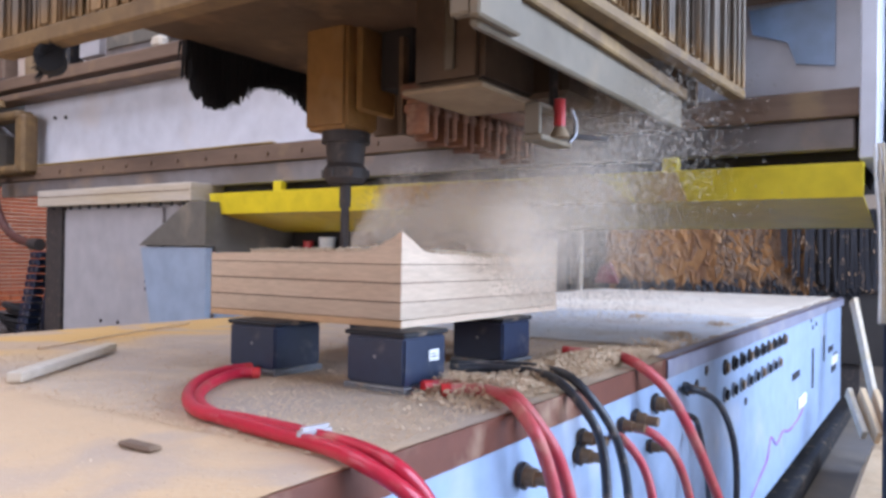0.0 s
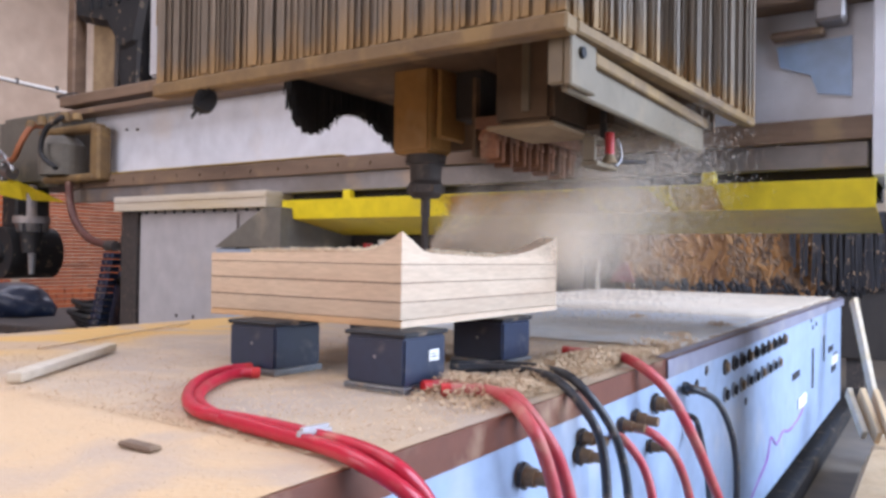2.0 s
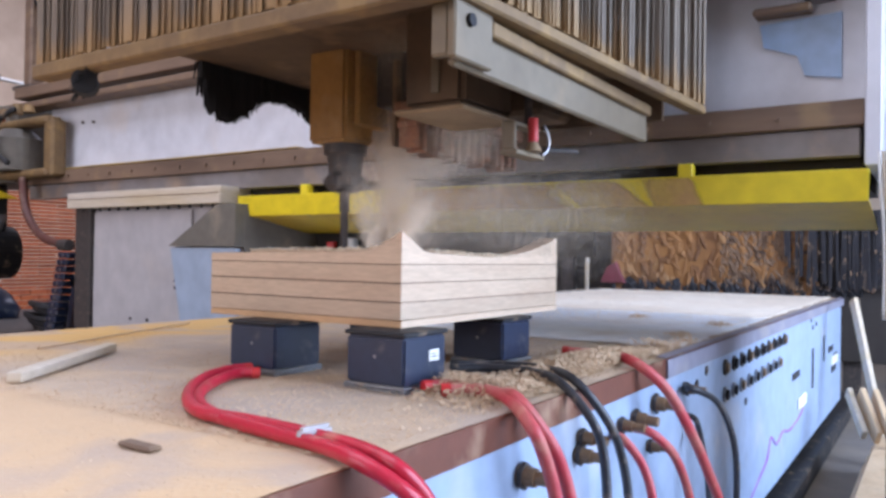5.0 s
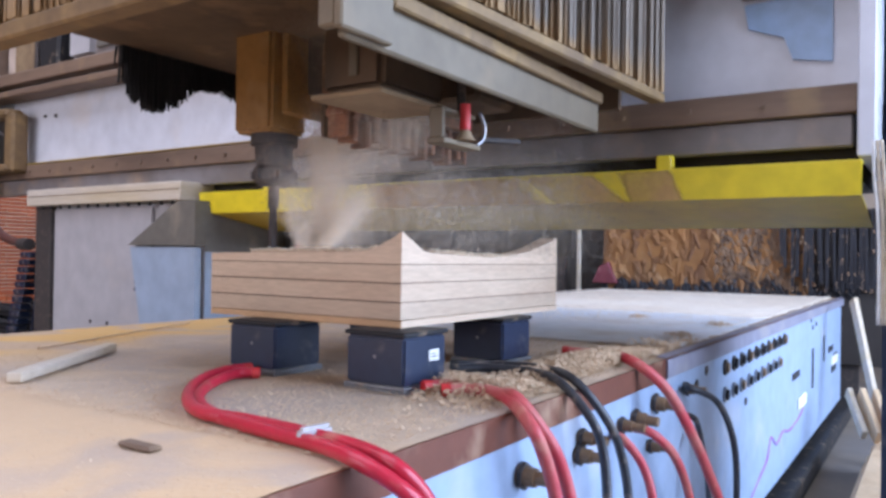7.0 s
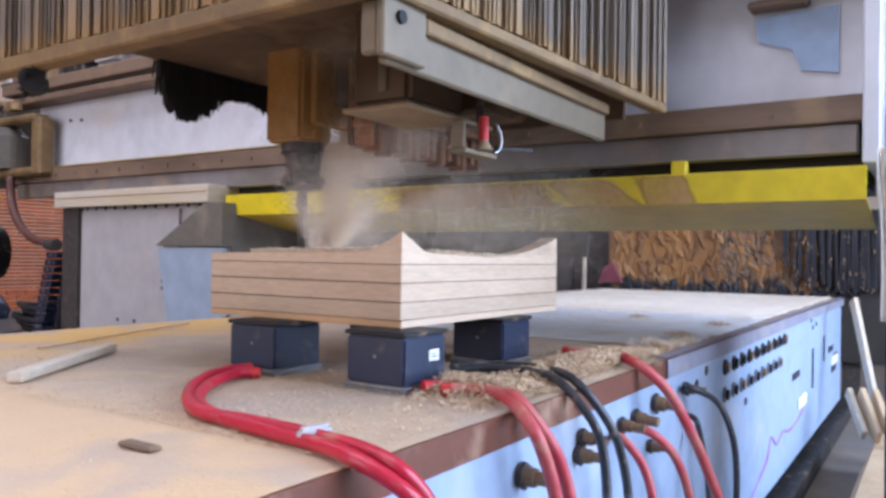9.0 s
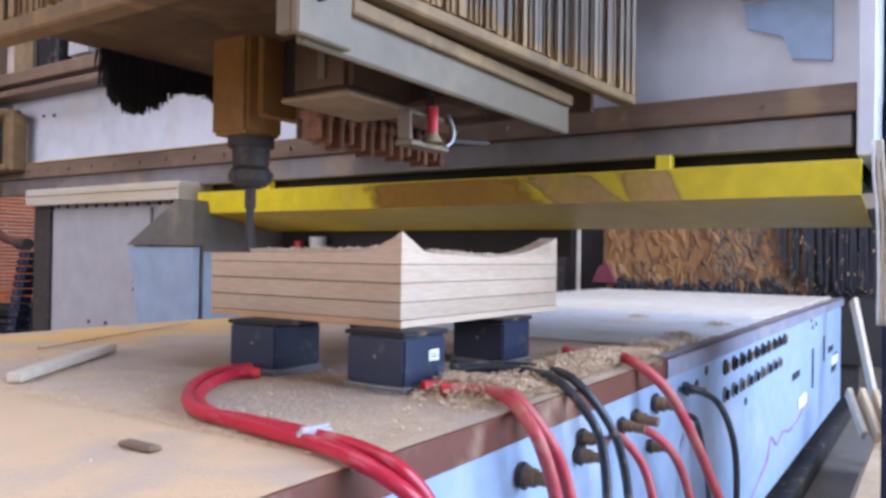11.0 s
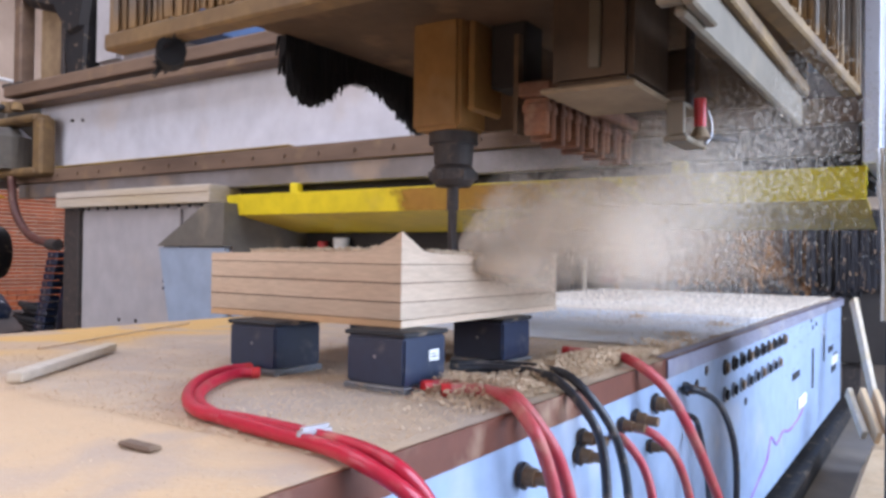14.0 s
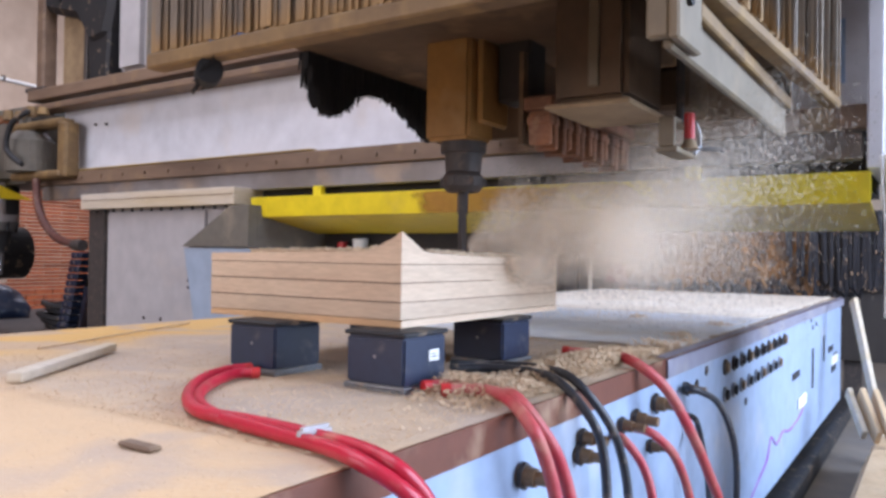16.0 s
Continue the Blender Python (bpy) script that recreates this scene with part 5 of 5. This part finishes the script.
# ---- rear curtain behind the table ----
def rear_curtain():
    r = thing("rear_board", (6.2, 0, 0), "brown chip-crusted board closing the machine's rear", "board")
    part("board", boxes(((0, 0.80, T - 0.5), (0.04, 2.42, T + 0.62)), bevel=0.01), M_CURTAIN, r)
    # Dark neighbour board paints the shade left of the crusted one
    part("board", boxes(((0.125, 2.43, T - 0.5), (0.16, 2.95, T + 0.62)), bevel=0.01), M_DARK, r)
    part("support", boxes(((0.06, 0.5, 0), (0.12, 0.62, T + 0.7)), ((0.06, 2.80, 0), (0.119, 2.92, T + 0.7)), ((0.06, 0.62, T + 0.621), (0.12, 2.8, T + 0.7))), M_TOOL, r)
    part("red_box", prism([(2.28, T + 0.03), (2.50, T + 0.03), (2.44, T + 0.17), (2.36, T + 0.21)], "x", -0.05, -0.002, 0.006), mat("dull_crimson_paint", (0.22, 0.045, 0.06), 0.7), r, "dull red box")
    # Added dark sheet hides the lit wall between the strips
    part("strip_shade_back", boxes(((0.0, 0.26, T - 0.5), (0.04, 0.795, T + 0.62)), bevel=0.004), M_DARK, r)
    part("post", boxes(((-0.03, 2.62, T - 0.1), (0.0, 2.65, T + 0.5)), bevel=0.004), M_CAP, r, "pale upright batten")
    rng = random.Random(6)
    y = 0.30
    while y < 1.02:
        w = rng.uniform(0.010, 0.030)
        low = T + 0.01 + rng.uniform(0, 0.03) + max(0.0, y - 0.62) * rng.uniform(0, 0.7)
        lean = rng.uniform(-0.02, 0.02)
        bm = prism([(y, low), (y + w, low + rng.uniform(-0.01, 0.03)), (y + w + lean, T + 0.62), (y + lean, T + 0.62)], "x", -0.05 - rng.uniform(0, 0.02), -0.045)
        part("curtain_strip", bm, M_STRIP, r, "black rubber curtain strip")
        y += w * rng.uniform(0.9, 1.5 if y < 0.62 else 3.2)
    # Added dark sheet stands in for the unlit depth under the bridge
    part("shade_backing", boxes(((0.2, 2.0, 0.0), (0.22, 8.6, T + 1.0))), M_DARK, r)

    def crust(name, seed, n, lo, hi, y0, y1, power, zs, material, label):
        q = random.Random(seed)
        vs, fs = [], []
        for _ in range(n):
            yy, zz = y0 + (y1 - y0) * q.random() ** power, zs(q)
            w, ln, d = q.uniform(lo, hi), q.uniform(lo, hi) * 2.4, q.uniform(0.004, 0.02)
            a = q.gauss(0, 0.35)
            k = len(vs)
            for u, v, x in ((-1, -1, 0), (1, -0.8, 0), (0.8, 1, 0), (-0.9, 0.9, 0), (-0.4, -0.5, d), (0.5, -0.3, d * 0.7), (0.3, 0.6, d), (-0.5, 0.4, d * 0.6)):
                vs.append((-x, yy + u * w * math.cos(a) - v * ln * math.sin(a), zz + u * w * math.sin(a) + v * ln * math.cos(a)))
            fs += [tuple(k + e for e in f) for f in ((4, 5, 6, 7), (0, 1, 5, 4), (1, 2, 6, 5), (2, 3, 7, 6), (3, 0, 4, 7))]
        me = bpy.data.meshes.new(name)
        me.from_pydata(vs, [], fs)
        me.materials.append(material)
        ob = new(name, me)
        ob.location = (6.198, 0, T)
        return tagged(ob, label, "wood shavings", kind="stuff")

    crust("crusted_chips", 8, 900, 0.006, 0.020, 0.82, 1.5, 1.0, lambda q: 0.03 + 0.55 * q.random(), M_OLDCHIP, "bark-like wood chips stuck to the rear board")
    crust("crusted_dust", 9, 260, 0.010, 0.040, 0.82, 2.40, 1.5, lambda q: 0.02 + 0.58 * q.random(), M_CURTAIN, "caked brown dust on the rear board")
    crust("ragged_edge", 10, 240, 0.008, 0.022, 0.50, 2.42, 1.0, lambda q: 0.0 + 0.07 * q.random() ** 2, M_STRIP, "dark ragged scraps along the board's foot")
    ob = crust("strip_chips", 13, 70, 0.002, 0.007, 0.34, 0.95, 1.0, lambda q: 0.02 + 0.5 * q.random() ** 1.6, M_OLDCHIP, "brown chips caught on the rubber strips")
    ob.location.x = 6.126


rear_curtain()


def side_cables():
    c = thing("cable_bundle", (1.95, 0.13, T), "pale yellow cables hanging beside the guard", "cable")
    for k in range(3):
        part("cable", tube([(-0.03, -0.003 - 0.008 * k, 0.50), (-0.03, -0.006 - 0.009 * k, 0.42), (-0.02, -0.012 - 0.009 * k, 0.34), (0.0, -0.014 - 0.007 * k, 0.22), (0.02, -0.012 - 0.007 * k, 0.10)], 0.0035, 8, 5), M_CAP if k else M_WHITE, c)


side_cables()


# ---- airborne dust ----
def plume_mesh(seed, n, length, spread, size, material):
    """Flecks thrown along +x from the cutting point in billows, thinning outwards."""
    rng = random.Random(seed)
    vs, fs = [], []
    billows = [(rng.random() ** 0.8, rng.gauss(0, 0.42), rng.gauss(0, 0.45), rng.uniform(0.16, 0.42)) for _ in range(16)]
    for _ in range(n):
        if rng.random() < 0.7:
            u, a, b, r = billows[rng.randrange(16)]
            u = abs(u * 0.9 + rng.gauss(0, 0.08))
            a, b = a + rng.gauss(0, r), b + rng.gauss(0, r)
        else:
            u, a, b = rng.random() ** 0.9, rng.gauss(0, 0.40), rng.gauss(0, 0.40)
        if u > 1.0:
            u = 2.0 - u
        w = spread * (0.07 + u ** 0.9)
        p = Vector((length * u, a * w, b * w))
        s = size * rng.uniform(0.5, 1.5)
        m = Euler((rng.uniform(0, 6), rng.uniform(0, 6), rng.uniform(0, 6))).to_matrix()
        k = len(vs)
        vs += [tuple(p + m @ Vector(q) * s) for q in ((1, 0, 0), (-0.6, 0.9, 0.1), (-0.5, -0.8, 0))]
        fs.append((k, k + 1, k + 2))
    me = bpy.data.meshes.new("flecks")
    me.from_pydata(vs, [], fs)
    me.materials.append(material)
    return me


def dust(name, seed, n, length, spread, size, material, label):
    return tagged(new(name, plume_mesh(seed, n, length, spread, size, material)), label, "sawdust cloud", kind="stuff")


JET = dust("dust_jet", 11, 240000, 0.66, 0.31, 0.0030, M_PUFF, "pale wood dust thrown up by the cutter")
HAZE = dust("dust_haze", 12, 110000, 0.75, 0.28, 0.0042, M_HAZE, "thin wood dust drifting from the cutter")


# ---- bricks of the far wall, those in view ----
def bricks():
    rng = random.Random(3)
    kinds = [mesh_of(boxes(((0.0, 0.002, 0.0), (w, 0.05, 0.035)), bevel=0.003), M_BRICK) for w in (0.485, 0.488, 0.49)]
    x0 = 5.1
    for row in range(37):
        z = 0.5 + row * 0.050
        x = x0 - (0.25 if row % 2 else 0.0)
        for k in range(7):
            piece("brick", kinds[rng.randrange(3)], wall_north, (x + 0.50 * k, 10.535 + rng.uniform(-0.006, 0.004), z))
    bm = bmesh.new()
    for row in range(31):
        z = 0.05 + row * 0.075
        for k in range(57):
            x = -4.9 + 0.25 * k + (0.125 if row % 2 else 0)
            if 4.9 < x < 8.1 and 0.48 < z < 2.3:
                continue
            verts = [bm.verts.new((x + a, 10.52 + b, z + c)) for a, b, c in ((0, 0, 0), (0.238, 0, 0), (0.238, 0, 0.062), (0, 0, 0.062), (0, 0.05, 0), (0.238, 0.05, 0), (0.238, 0.05, 0.062), (0, 0.05, 0.062))]
            for f in ((0, 1, 2, 3), (0, 4, 5, 1), (1, 5, 6, 2), (2, 6, 7, 3), (3, 7, 4, 0)):
                bm.faces.new([verts[i] for i in f])
    ob = part("other_bricks", bm, M_BRICK, wall_north)
    tagged(ob, kind="stuff")


bricks()


def motions():
    for ob in RIDERS:
        base = ob.matrix_basis.copy()
        walk(ob, [(t, Matrix.Translation((dx, 0, 0)) @ base) for t, dx, y in RASTER])
    walk(router_head, [(t, pose(TOOL_X, y, T + 0.388)) for t, dx, y in RASTER])
    walk(spindle, [(t, pose(0, 0, lift(t, dx) - 0.388)) for t, dx, y in RASTER])
    # the standing edge sinks as the tool mills it away
    for ob, when in WASTE:
        walk(ob, [(0, pose(0, 0, 0)), (when - 0.1, pose(0, 0, 0)), (when + 0.15, pose(0, 0, -0.045)), (16, pose(0, 0, -0.05))])
    # the dust swings between a jet thrown upwards and a low drifting haze
    jet, haze = [], []
    for i, (t, dx, y) in enumerate(RASTER):
        ahead = RASTER[min(i + 1, len(RASTER) - 1)][1] - RASTER[max(i - 1, 0)][1]
        speed = max(-1.0, min(1.0, ahead / 0.22))
        tip = lift(t, dx) - 0.15
        late = t > 11.65
        up = (54 if late else 72) if speed < 0 else 20
        rise = 20 + (up - 20) * min(1.0, -speed * 2.4) if speed < 0 else 20 - 4 * speed
        # while the tool idles the extraction draws the dust up into the hood
        drawn = max(bump_of(t, 7.3, 7.45) - bump_of(t, 7.6, 7.9), bump_of(t, 10.6, 11.0) - bump_of(t, 12.1, 12.25))
        rise = rise * (1 - drawn) + 20 * drawn
        lag = (0.5 if late else 1.0) * min(1.0, max(0.0, -speed))
        jet.append((t, pose(TOOL_X + 0.02 + 0.03 * lag + 0.2 * drawn, y - 0.01 - 0.06 * lag + 0.1 * drawn, T + tip + 0.42 * drawn, 0, -rise, -50 if late else -44)))
        haze.append((t, pose(TOOL_X + 0.04 + 0.3 * drawn, y - 0.05 + 0.1 * drawn, T + tip + 0.03 + 0.48 * drawn, 0, -8 + 5 * speed + (22 * min(0.0, speed * 1.5) if late else 0), -32)))
    walk(JET, jet)
    walk(HAZE, haze)


motions()
